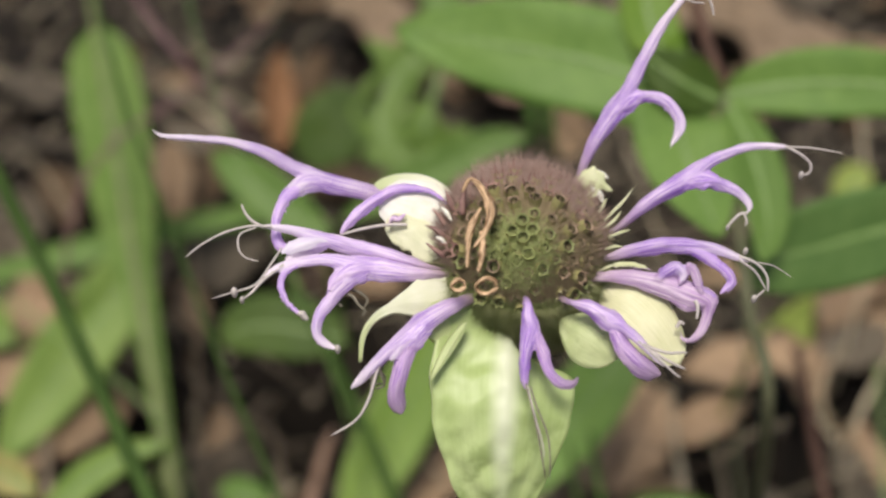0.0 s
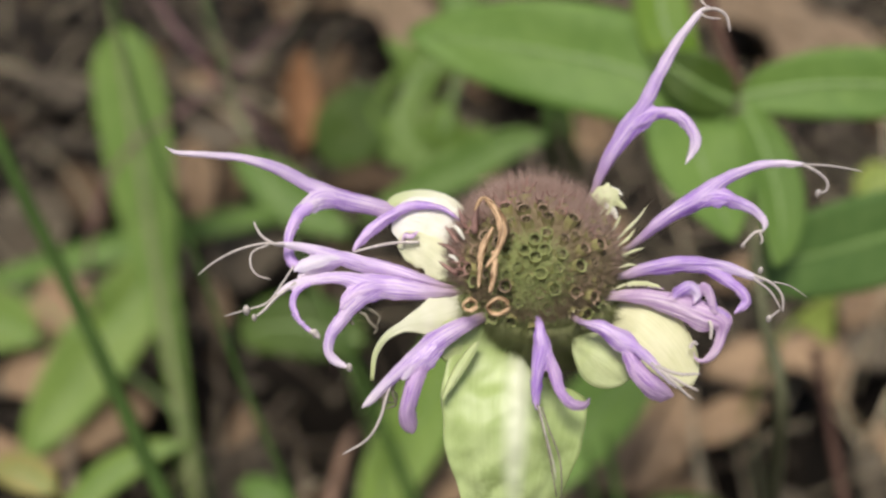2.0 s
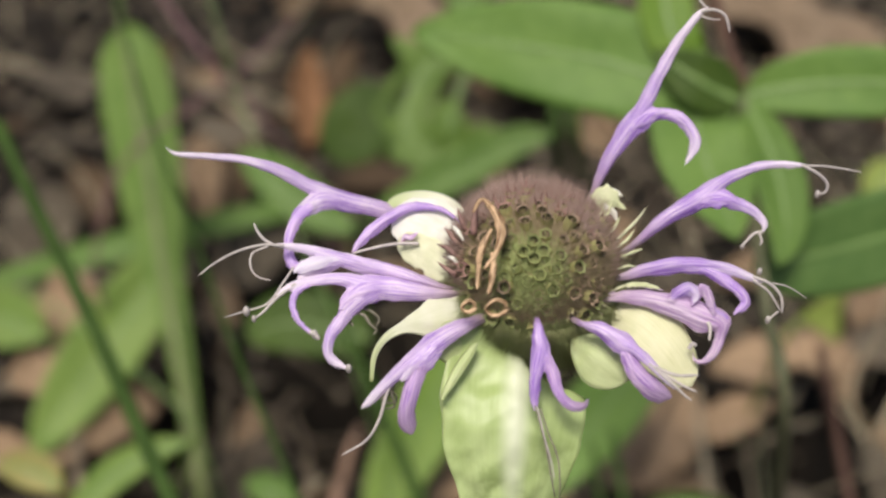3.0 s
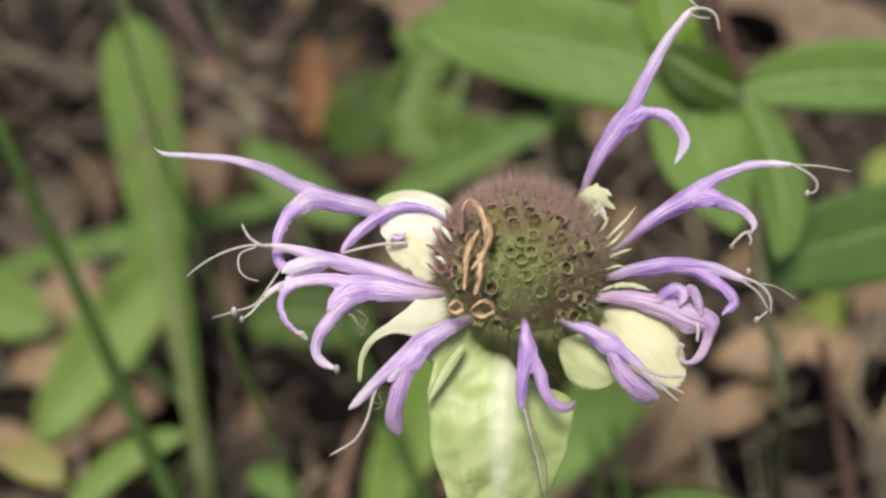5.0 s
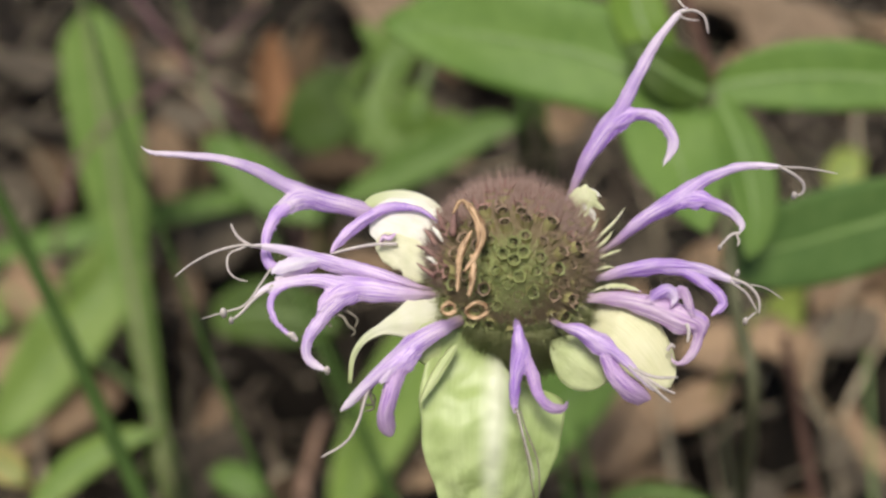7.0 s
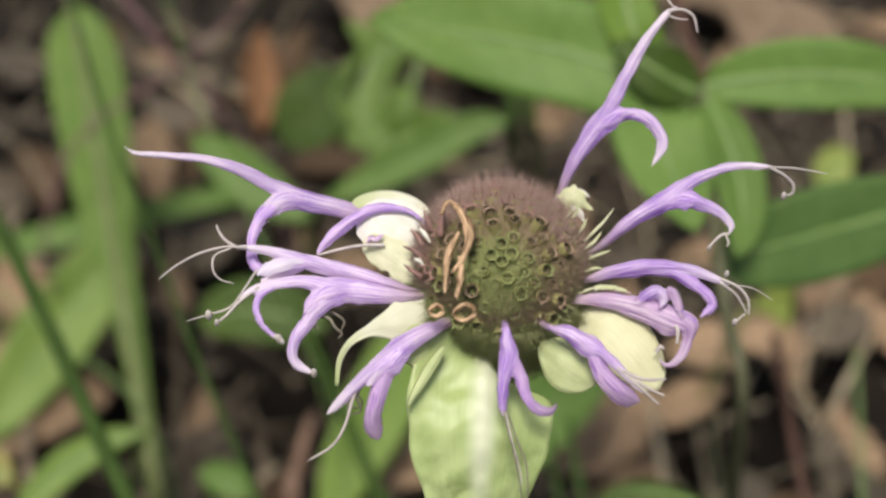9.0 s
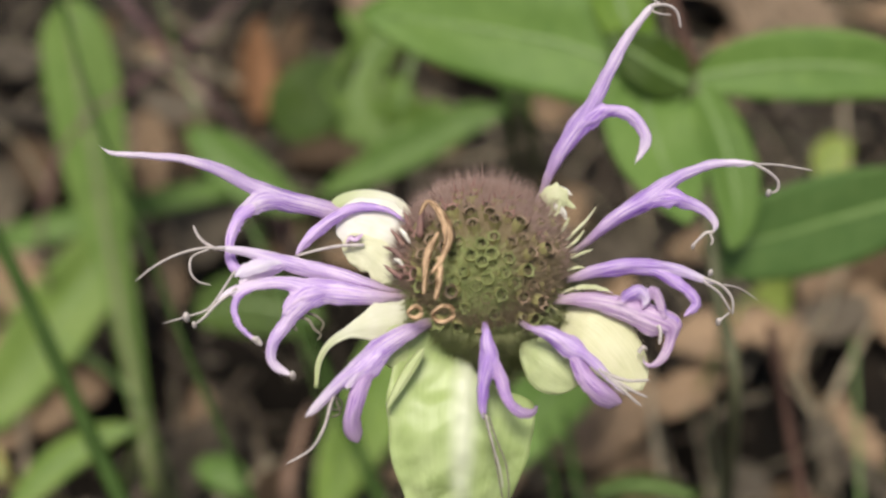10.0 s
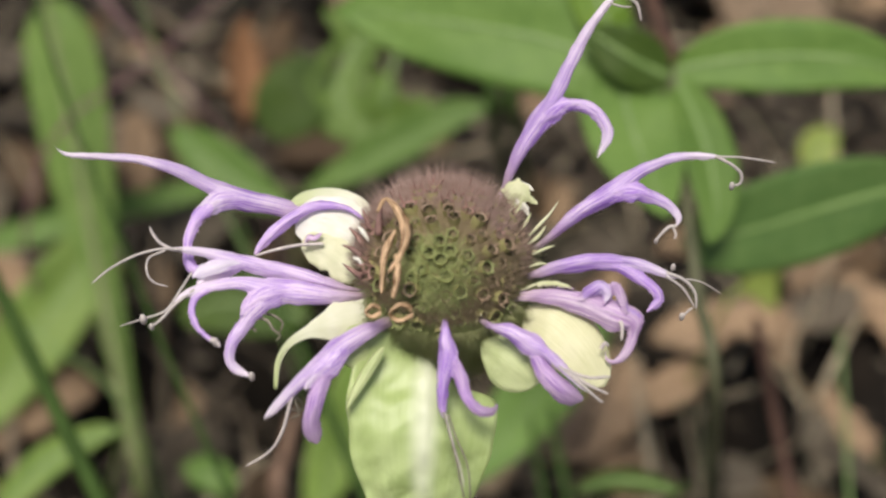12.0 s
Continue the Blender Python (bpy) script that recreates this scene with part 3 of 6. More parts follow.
def build_fringe():
    """Dense green down on the calyx tubes under the rim, thinning out over the bracts."""
    rnd = random.Random(21)
    bm = bmesh.new()
    for _ in range(26000):
        turn, low = rnd.uniform(0, math.tau), rnd.uniform(0.0, 0.0072)
        d = ACROSS * math.cos(turn) + BESIDE * math.sin(turn)
        if d.y > 0.3:
            continue
        root = HEART + d * (HEAD_R + 0.0020 - low * 0.18) - AXIS * low
        spine(bm, root, (d + AXIS * rnd.uniform(-1.3, 0.0) + scatter(rnd, 0.3)).normalized() * rnd.uniform(0.0009, 0.0030), 0.000026)
    return tagged(part("fringe", bm, HAIR_DOWN, head, "dense green down under the rim"), kind="stuff")


build_fringe()


FUSE = 100.0      # the fused shapes are worked out at a hundred times their size


def fused(pieces, ripple=1.0, seed=0):
    """One skin over several overlapping straps (curve, widths, flat, curl), with filleted forks and crinkles, cut again into one mesh a strap."""
    bm = bmesh.new()
    for k, (line, widths, flat, curl) in enumerate(pieces):
        sweep(bm, line, widths, flat=flat, n=44, ring=20, curl=curl, rough=0.2, crease=0.15, seed=seed + k)
    bmesh.ops.scale(bm, vec=(FUSE, FUSE, FUSE), verts=bm.verts)
    bmesh.ops.recalc_face_normals(bm, faces=bm.faces)
    rough_data = bpy.data.meshes.new("rough")
    bm.to_mesh(rough_data)
    bm.free()
    rough_ob = new("rough", rough_data)
    skin = rough_ob.modifiers.new("skin", "REMESH")
    skin.mode, skin.voxel_size = "VOXEL", 0.000105 * FUSE
    even = rough_ob.modifiers.new("even", "SMOOTH")
    even.factor, even.iterations = 0.5, 5
    whole = bpy.data.meshes.new_from_object(rough_ob.evaluated_get(bpy.context.evaluated_depsgraph_get()))
    bpy.data.objects.remove(rough_ob)
    bpy.data.meshes.remove(rough_data)
    count = len(whole.vertices)
    places, normals = np.empty(count * 3), np.empty(count * 3)
    whole.vertices.foreach_get("co", places)
    whole.vertices.foreach_get("normal", normals)
    places, normals = places.reshape(-1, 3) / FUSE, normals.reshape(-1, 3)
    best, owner, along, across = np.full(count, 1e9), np.zeros(count, int), np.zeros(count), np.zeros(count)
    for k, (line, widths, flat, curl) in enumerate(pieces):
        rows = frames_along(spline(line, 60), UP_FRONT)
        axis, sides = np.array([r[0] for r in rows]), np.array([r[2] for r in rows])
        at = stations(line) if len(line) == len(widths) else np.linspace(0, 1, len(widths))
        half = np.interp(np.linspace(0, 1, 61), at, widths) / 2
        gap = np.linalg.norm(places[:, None] - axis[None], axis=2)
        near = (gap / (half[None] + 0.0003)).argmin(1)
        far = gap[np.arange(count), near] - half[near] + (0.00025 if k else 0.0)
        mine = far < best
        best[mine], owner[mine], along[mine] = far[mine], k, near[mine] / 60
        across[mine] = (((places - axis[near]) * sides[near]).sum(1) / (2 * half[near] + 1e-5))[mine]
    for i in range(count):
        u, v = along[i], across[i]
        lift = 0.00009 * noise.noise(Vector((u * 5 + owner[i] * 3, v * 5.5, seed * 1.9))) + 0.00005 * noise.noise(Vector((u * 16, v * 8, seed + owner[i])))
        lift += 0.00004 * noise.noise(Vector(places[i]) * 900)
        places[i] += normals[i] * lift * ripple
    faces = np.array([tuple(p.vertices) if len(p.vertices) == 4 else (*p.vertices, p.vertices[-1]) for p in whole.polygons])
    bpy.data.meshes.remove(whole)
    holder = owner[faces[:, 0]]
    out = []
    for k in range(len(pieces)):
        mine = faces[holder == k]
        if len(mine) < 12:
            out.append(None)
            continue
        used, index = np.unique(mine, return_inverse=True)
        index = index.reshape(mine.shape)
        out.append((places[used], [tuple(dict.fromkeys(int(q) for q in f)) for f in index], normals[used], along[used], across[used]))
    return out


def skin_part(name, piece, material, parent, label=""):
    places, faces, normals, along, across = piece
    data = bpy.data.meshes.new(name)
    base = origin_of(parent)
    data.from_pydata([tuple(Vector(p) - base) for p in places], [], faces)
    layer = data.uv_layers.new(name="UVMap")
    for loop in data.loops:
        layer.data[loop.index].uv = (along[loop.vertex_index], across[loop.vertex_index])
    for f in data.polygons:
        f.use_smooth = True
    data.materials.append(material)
    ob = new(name, data)
    ob.parent = parent
    return tagged(ob, label)


def corolla(tube_line, tube_w, lips=(), filaments=(), material=None, label="", anthers=()):
    """A two-lipped corolla: its tube runs on into the first lip; then the other lips (curve, widths, material, curl), thread-like filaments (curve, width, material) and anthers."""
    first, first_w = lips[0][:2]
    mouth = Vector(tube_line[0])
    sunk = mouth.lerp(HEART - AXIS * 0.0045, 0.34)       # the tube begins inside its calyx
    tube_line, tube_w = [sunk, mouth.lerp(sunk, 0.4), *list(tube_line)[:-1]], [tube_w[0] * 0.7, tube_w[0] * 0.9, *list(tube_w)[:-1]]
    while len(tube_line) > 2 and (Vector(first[1]) - Vector(tube_line[-1])).dot(Vector(tube_line[-1]) - Vector(tube_line[-2])) < 0:
        tube_line.pop(), tube_w.pop()
    trunk, trunk_w = tube_line + list(first)[1:], tube_w + list(first_w)[1:]
    pieces, looks = [(trunk, [w / 1010 for w in trunk_w], 0.40, 0.65)], [material or LAVENDER_TUBE]
    for line, widths, lip_material, curl in lips[1:]:
        near = min(range(len(trunk)), key=lambda q: (Vector(trunk[q]) - Vector(line[0])).length)
        if near > 0:
            line, widths = [trunk[near - 1], *line], [trunk_w[near - 1] * 0.3, *widths]
        pieces.append((line, [w / 1020 for w in widths], 0.2, curl + 0.35))
        looks.append(lip_material)
    skins = fused(pieces, seed=len(bee_balm.children))
    body = skin_part("corolla", skins[0], looks[0], bee_balm, label)
    for piece, look_of in zip(skins[1:], looks[1:]):
        if piece:
            skin_part("lip", piece, look_of, body)
    for line, width, thread in filaments:
        part("filament", tube(line, [width / 1400, width / 1400, width / 2200], n=20, ring=6), thread, body)
    for place, size in anthers:
        bm = bmesh.new()
        bmesh.ops.create_uvsphere(bm, u_segments=10, v_segments=6, radius=size / 2000)
        bmesh.ops.scale(bm, vec=(0.75, 0.75, 1.4), verts=bm.verts)
        bmesh.ops.translate(bm, vec=place, verts=bm.verts)
        part("anther", bm, FILAMENT, body)
    return body


# long corolla reaching out flat, its lower lip hanging
corolla([(-0.0006, 0.1003, 0.2507), (-0.0040, 0.1015, 0.2514), (-0.0078, 0.1027, 0.2520), (-0.0115, 0.1030, 0.2530), (-0.0149, 0.1029, 0.2537)], [1.2, 1.8, 2.1, 2.4, 1.8],
        [([(-0.0121, 0.1030, 0.2534), (-0.0152, 0.1036, 0.2545), (-0.0182, 0.1039, 0.2564), (-0.0218, 0.1042, 0.2575), (-0.0260, 0.1041, 0.2581), (-0.0294, 0.1043, 0.2583), (-0.0307, 0.1049, 0.2590)], [2.0, 1.7, 1.4, 1.1, 0.9, 0.7, 0.4], LAVENDER_PALE, 0.3),
         ([(-0.0127, 0.1025, 0.2532), (-0.0148, 0.1013, 0.2534), (-0.0163, 0.0994, 0.2527), (-0.0169, 0.0972, 0.2518), (-0.0164, 0.0950, 0.2507), (-0.0147, 0.0942, 0.2506)], [1.6, 2.0, 1.7, 1.3, 1.5, 1.4], LAVENDER, 0.4),
         ([(-0.0112, 0.1027, 0.2531), (-0.0136, 0.1023, 0.2536), (-0.0151, 0.1012, 0.2532), (-0.0158, 0.1001, 0.2526)], [2.2, 2.9, 2.0, 0.6], LAVENDER_PALE, 0.2)],
        label="long lavender corolla with a pale slender upper lip")
# short arched corolla over the white bract
corolla([(0.0017, 0.0986, 0.2533), (-0.0005, 0.0997, 0.2543), (-0.0036, 0.0999, 0.2544), (-0.0060, 0.0991, 0.2537), (-0.0078, 0.0979, 0.2529), (-0.0093, 0.0966, 0.2519)], [0.4, 0.7, 1.1, 1.5, 1.5, 1.1],
        [([(-0.0075, 0.0981, 0.2530), (-0.0091, 0.0967, 0.2521), (-0.0099, 0.0958, 0.2513)], [1.4, 1.1, 0.7], LAVENDER, 0.2)],
        [([(-0.0027, 0.0965, 0.2521), (-0.0051, 0.0963, 0.2522), (-0.0075, 0.0959, 0.2520), (-0.0099, 0.0953, 0.2517)], 0.5, FILAMENT)], material=LAVENDER, label="short arched lavender corolla")
# upper one of the two left corollas
corolla([(0.0001, 0.0922, 0.2497), (-0.0023, 0.0926, 0.2503), (-0.0050, 0.0936, 0.2506), (-0.0086, 0.0942, 0.2513), (-0.0122, 0.0947, 0.2519)], [0.8, 1.3, 1.7, 1.9, 1.6],
        [([(-0.0104, 0.0945, 0.2516), (-0.0134, 0.0950, 0.2522), (-0.0161, 0.0952, 0.2528), (-0.0183, 0.0951, 0.2531)], [1.6, 1.4, 1.0, 0.6], LAVENDER_PALE, 0.3),
         ([(-0.0104, 0.0941, 0.2515), (-0.0128, 0.0936, 0.2514), (-0.0145, 0.0928, 0.2512), (-0.0156, 0.0917, 0.2508)], [1.2, 1.7, 1.6, 0.8], LAVENDER_PALE, 0.5),
         # the lit underside of this lip is put into its whitish colour
         ([(-0.0110, 0.0942, 0.2519), (-0.0133, 0.0935, 0.2521), (-0.0149, 0.0929, 0.2520), (-0.0159, 0.0923, 0.2516)], [1.2, 2.0, 1.9, 0.8], PETAL_LIT, 0.2)],
        [([(-0.0170, 0.0951, 0.2530), (-0.0193, 0.0951, 0.2531), (-0.0219, 0.0943, 0.2529), (-0.0242, 0.0931, 0.2523), (-0.0259, 0.0918, 0.2516)], 0.42, FILAMENT),
         ([(-0.0179, 0.0951, 0.2529), (-0.0192, 0.0955, 0.2536), (-0.0199, 0.0961, 0.2543), (-0.0202, 0.0966, 0.2549)], 0.5, FILAMENT),
         ([(-0.0187, 0.0950, 0.2530), (-0.0203, 0.0941, 0.2528), (-0.0204, 0.0928, 0.2520), (-0.0196, 0.0918, 0.2516), (-0.0182, 0.0915, 0.2513)], 0.3, FILAMENT)], label="lavender corolla with thread-like stamens")
# lower one, broad, with a hanging lip
corolla([(0.0001, 0.0910, 0.2500), (-0.0026, 0.0912, 0.2501), (-0.0050, 0.0914, 0.2504), (-0.0079, 0.0916, 0.2506), (-0.0103, 0.0917, 0.2508)], [0.9, 1.9, 2.7, 2.6, 1.7],
        [([(-0.0079, 0.0917, 0.2510), (-0.0109, 0.0919, 0.2513), (-0.0138, 0.0917, 0.2512), (-0.0162, 0.0911, 0.2508), (-0.0179, 0.0903, 0.2502)], [1.7, 1.5, 1.2, 1.0, 0.6], LAVENDER_PALE, 0.3),
         ([(-0.0132, 0.0915, 0.2513), (-0.0153, 0.0908, 0.2507), (-0.0159, 0.0896, 0.2498), (-0.0152, 0.0881, 0.2488), (-0.0137, 0.0871, 0.2477)], [0.9, 1.0, 0.9, 0.8, 0.8], LAVENDER, 0.3),
         ([(-0.0067, 0.0911, 0.2505), (-0.0091, 0.0900, 0.2498), (-0.0109, 0.0885, 0.2486), (-0.0121, 0.0868, 0.2474), (-0.0119, 0.0854, 0.2461), (-0.0100, 0.0845, 0.2453)], [2.2, 2.2, 1.7, 1.4, 1.1, 0.9], LAVENDER_PALE, 0.4),
         ([(-0.0061, 0.0913, 0.2507), (-0.0085, 0.0908, 0.2507), (-0.0101, 0.0899, 0.2501), (-0.0110, 0.0890, 0.2493)], [2.6, 3.2, 2.0, 0.6], LAVENDER, 0.3)],
        [([(-0.0156, 0.0913, 0.2510), (-0.0176, 0.0902, 0.2500), (-0.0189, 0.0891, 0.2491), (-0.0199, 0.0885, 0.2486)], 0.55, FILAMENT),
         ([(-0.0159, 0.0928, 0.2520), (-0.0170, 0.0913, 0.2510), (-0.0185, 0.0897, 0.2497), (-0.0207, 0.0891, 0.2492), (-0.0231, 0.0886, 0.2487)], 0.35, FILAMENT),
         ([(-0.0140, 0.0873, 0.2479), (-0.0133, 0.0870, 0.2476), (-0.0131, 0.0867, 0.2473)], 0.8, FILAMENT)], label="broad lavender corolla with a hanging lower lip", anthers=[((-0.0207, 0.0890, 0.2492), 1.0), ((-0.0199, 0.0885, 0.2486), 0.7), ((-0.0135, 0.0871, 0.2477), 0.9), ((-0.0099, 0.0845, 0.2453), 0.9)])
# front left corolla, forked
corolla([(0.0026, 0.0865, 0.2501), (0.0006, 0.0855, 0.2497), (-0.0011, 0.0844, 0.2492), (-0.0028, 0.0833, 0.2482)], [1.4, 2.0, 2.5, 2.4],
        [([(-0.0014, 0.0840, 0.2491), (-0.0039, 0.0826, 0.2479), (-0.0062, 0.0812, 0.2463), (-0.0075, 0.0803, 0.2453), (-0.0084, 0.0797, 0.2445)], [1.6, 1.5, 1.3, 1.1, 0.9], LAVENDER_PALE, 0.3),
         ([(-0.0011, 0.0840, 0.2491), (-0.0026, 0.0824, 0.2476), (-0.0035, 0.0807, 0.2457), (-0.0039, 0.0792, 0.2440), (-0.0032, 0.0781, 0.2424)], [1.6, 2.0, 2.0, 2.1, 1.7], LAVENDER_FADED, 0.4),
         ([(-0.0005, 0.0845, 0.2496), (-0.0022, 0.0831, 0.2487), (-0.0035, 0.0823, 0.2478), (-0.0044, 0.0813, 0.2467)], [2.0, 2.9, 2.0, 0.5], LAVENDER_PALE, 0.3)],
        [([(-0.0048, 0.0823, 0.2473), (-0.0058, 0.0809, 0.2456), (-0.0066, 0.0792, 0.2435), (-0.0079, 0.0779, 0.2418), (-0.0105, 0.0772, 0.2402)], 0.45, FILAMENT),
         ([(-0.0045, 0.0824, 0.2468), (-0.0054, 0.0814, 0.2454), (-0.0050, 0.0805, 0.2442), (-0.0060, 0.0802, 0.2439)], 0.4, DARK_FILAMENT)], label="forked lavender corolla bent downwards")
# front middle corolla, hanging over the large bract
corolla([(0.0095, 0.0846, 0.2517), (0.0095, 0.0835, 0.2512), (0.0097, 0.0825, 0.2504), (0.0098, 0.0815, 0.2494)], [0.9, 1.6, 2.1, 2.0],
        [([(0.0094, 0.0821, 0.2504), (0.0092, 0.0808, 0.2490), (0.0090, 0.0794, 0.2476), (0.0091, 0.0780, 0.2460)], [1.3, 1.4, 1.2, 0.6], LAVENDER, 0.3),
         ([(0.0102, 0.0821, 0.2502), (0.0109, 0.0806, 0.2487), (0.0114, 0.0794, 0.2476), (0.0125, 0.0785, 0.2467), (0.0138, 0.0784, 0.2465), (0.0145, 0.0790, 0.2471)], [1.3, 1.6, 1.3, 1.2, 1.0, 0.5], LAVENDER_FADED, 0.35)],
        [([(0.0091, 0.0784, 0.2466), (0.0097, 0.0770, 0.2449), (0.0103, 0.0753, 0.2430), (0.0107, 0.0740, 0.2412), (0.0112, 0.0727, 0.2388)], 0.30, DARK_FILAMENT),
         ([(0.0096, 0.0782, 0.2464), (0.0103, 0.0768, 0.2447), (0.0113, 0.0751, 0.2428), (0.0116, 0.0736, 0.2407), (0.0116, 0.0725, 0.2386)], 0.26, DARK_FILAMENT),
         ([(0.0093, 0.0783, 0.2465), (0.0100, 0.0764, 0.2443), (0.0108, 0.0745, 0.2421), (0.0110, 0.0735, 0.2409)], 0.22, FILAMENT)], material=LAVENDER, label="small lavender corolla with dried dark stamens")
# front right corolla, crumpled
corolla([(0.0142, 0.0854, 0.2511), (0.0159, 0.0847, 0.2511), (0.0178, 0.0836, 0.2505), (0.0200, 0.0817, 0.2492), (0.0219, 0.0802, 0.2474)], [0.9, 1.8, 2.6, 2.9, 1.7],
        [([(0.0167, 0.0844, 0.2514), (0.0191, 0.0828, 0.2503), (0.0213, 0.0811, 0.2490), (0.0233, 0.0797, 0.2474)], [1.0, 1.2, 0.9, 0.5], LAVENDER_PALE, 0.2),
         ([(0.0181, 0.0829, 0.2499), (0.0194, 0.0812, 0.2485), (0.0210, 0.0802, 0.2475), (0.0229, 0.0794, 0.2466)], [1.2, 2.1, 2.6, 1.6], LAVENDER_FADED, 0.5)],
        [([(0.0205, 0.0815, 0.2494), (0.0224, 0.0803, 0.2483), (0.0241, 0.0793, 0.2471), (0.0248, 0.0790, 0.2467)], 0.5, FILAMENT),
         ([(0.0210, 0.0813, 0.2492), (0.0232, 0.0806, 0.2487), (0.0255, 0.0806, 0.2487)], 0.5, FILAMENT),
         ([(0.0213, 0.0812, 0.2490), (0.0235, 0.0801, 0.2480), (0.0253, 0.0795, 0.2474)], 0.45, FILAMENT)], label="crumpled lavender corolla with cream stamens")
# right lower corolla, faded and drooping
corolla([(0.0175, 0.0904, 0.2500), (0.0197, 0.0900, 0.2505), (0.0220, 0.0894, 0.2507), (0.0245, 0.0885, 0.2506), (0.0264, 0.0877, 0.2502)], [1.0, 1.7, 2.1, 2.6, 2.6],
        [([(0.0245, 0.0885, 0.2506), (0.0267, 0.0875, 0.2503), (0.0285, 0.0868, 0.2498), (0.0286, 0.0860, 0.2489), (0.0279, 0.0849, 0.2475), (0.0267, 0.0843, 0.2466), (0.0258, 0.0846, 0.2468), (0.0258, 0.0852, 0.2475)], [2.6, 3.0, 2.4, 1.2, 1.1, 0.7, 0.5, 0.3], PINK_PETAL, 0.6),
         ([(0.0230, 0.0888, 0.2510), (0.0243, 0.0890, 0.2520), (0.0253, 0.0891, 0.2526), (0.0259, 0.0884, 0.2521), (0.0254, 0.0876, 0.2513)], [1.4, 2.0, 2.0, 1.5, 0.6], LAVENDER_PALE, 0.6),
         ([(0.0259, 0.0887, 0.2518), (0.0265, 0.0890, 0.2528), (0.0270, 0.0886, 0.2526), (0.0275, 0.0876, 0.2516), (0.0278, 0.0868, 0.2508)], [0.8, 1.2, 1.3, 1.0, 0.5], PINK_PETAL, 0.5),
         ([(0.0255, 0.0881, 0.2508), (0.0276, 0.0875, 0.2508), (0.0291, 0.0869, 0.2502), (0.0288, 0.0861, 0.2493)], [1.6, 2.0, 1.5, 0.6], LAVENDER, 0.6),
         ([(0.0182, 0.0910, 0.2507), (0.0200, 0.0909, 0.2514), (0.0217, 0.0904, 0.2516), (0.0231, 0.0897, 0.2514)], [0.4, 0.7, 0.7, 0.3], BRACT_LEMON, 0.3)],
        [([(0.0271, 0.0865, 0.2503), (0.0273, 0.0859, 0.2498), (0.0272, 0.0851, 0.2489)], 0.6, FILAMENT),
         ([(0.0252, 0.0849, 0.2479), (0.0256, 0.0852, 0.2484), (0.0260, 0.0850, 0.2482)], 0.6, FILAMENT)], material=PINK_PETAL, label="faded pinkish corolla, drooping and crumpled")
# right upper corolla
corolla([(0.0192, 0.0933, 0.2503), (0.0213, 0.0938, 0.2508), (0.0237, 0.0939, 0.2514), (0.0263, 0.0937, 0.2518), (0.0286, 0.0933, 0.2518)], [0.9, 1.5, 1.8, 1.9, 1.6],
        [([(0.0272, 0.0936, 0.2519), (0.0297, 0.0931, 0.2518), (0.0320, 0.0923, 0.2514), (0.0339, 0.0916, 0.2509)], [1.5, 1.3, 1.0, 0.5], LAVENDER_PALE, 0.3),
         ([(0.0274, 0.0931, 0.2516), (0.0297, 0.0921, 0.2510), (0.0314, 0.0909, 0.2502), (0.0318, 0.0901, 0.2493), (0.0304, 0.0893, 0.2484)], [1.4, 1.6, 1.5, 1.3, 0.6], LAVENDER, 0.4)],
        [([(0.0326, 0.0921, 0.2514), (0.0344, 0.0913, 0.2510), (0.0355, 0.0904, 0.2500), (0.0356, 0.0893, 0.2487)], 0.5, FILAMENT),
         ([(0.0326, 0.0918, 0.2511), (0.0341, 0.0908, 0.2505), (0.0350, 0.0899, 0.2495), (0.0354, 0.0894, 0.2489)], 0.4, FILAMENT),
         ([(0.0352, 0.0894, 0.2489), (0.0346, 0.0891, 0.2485), (0.0341, 0.0887, 0.2481)], 0.3, FILAMENT),
         ([(0.0346, 0.0914, 0.2511), (0.0363, 0.0911, 0.2508), (0.0382, 0.0903, 0.2499)], 0.2, FILAMENT)], label="lavender corolla with curved white stamens", anthers=[((0.0341, 0.0888, 0.2482), 0.8), ((0.0333, 0.0924, 0.2518), 0.7)])
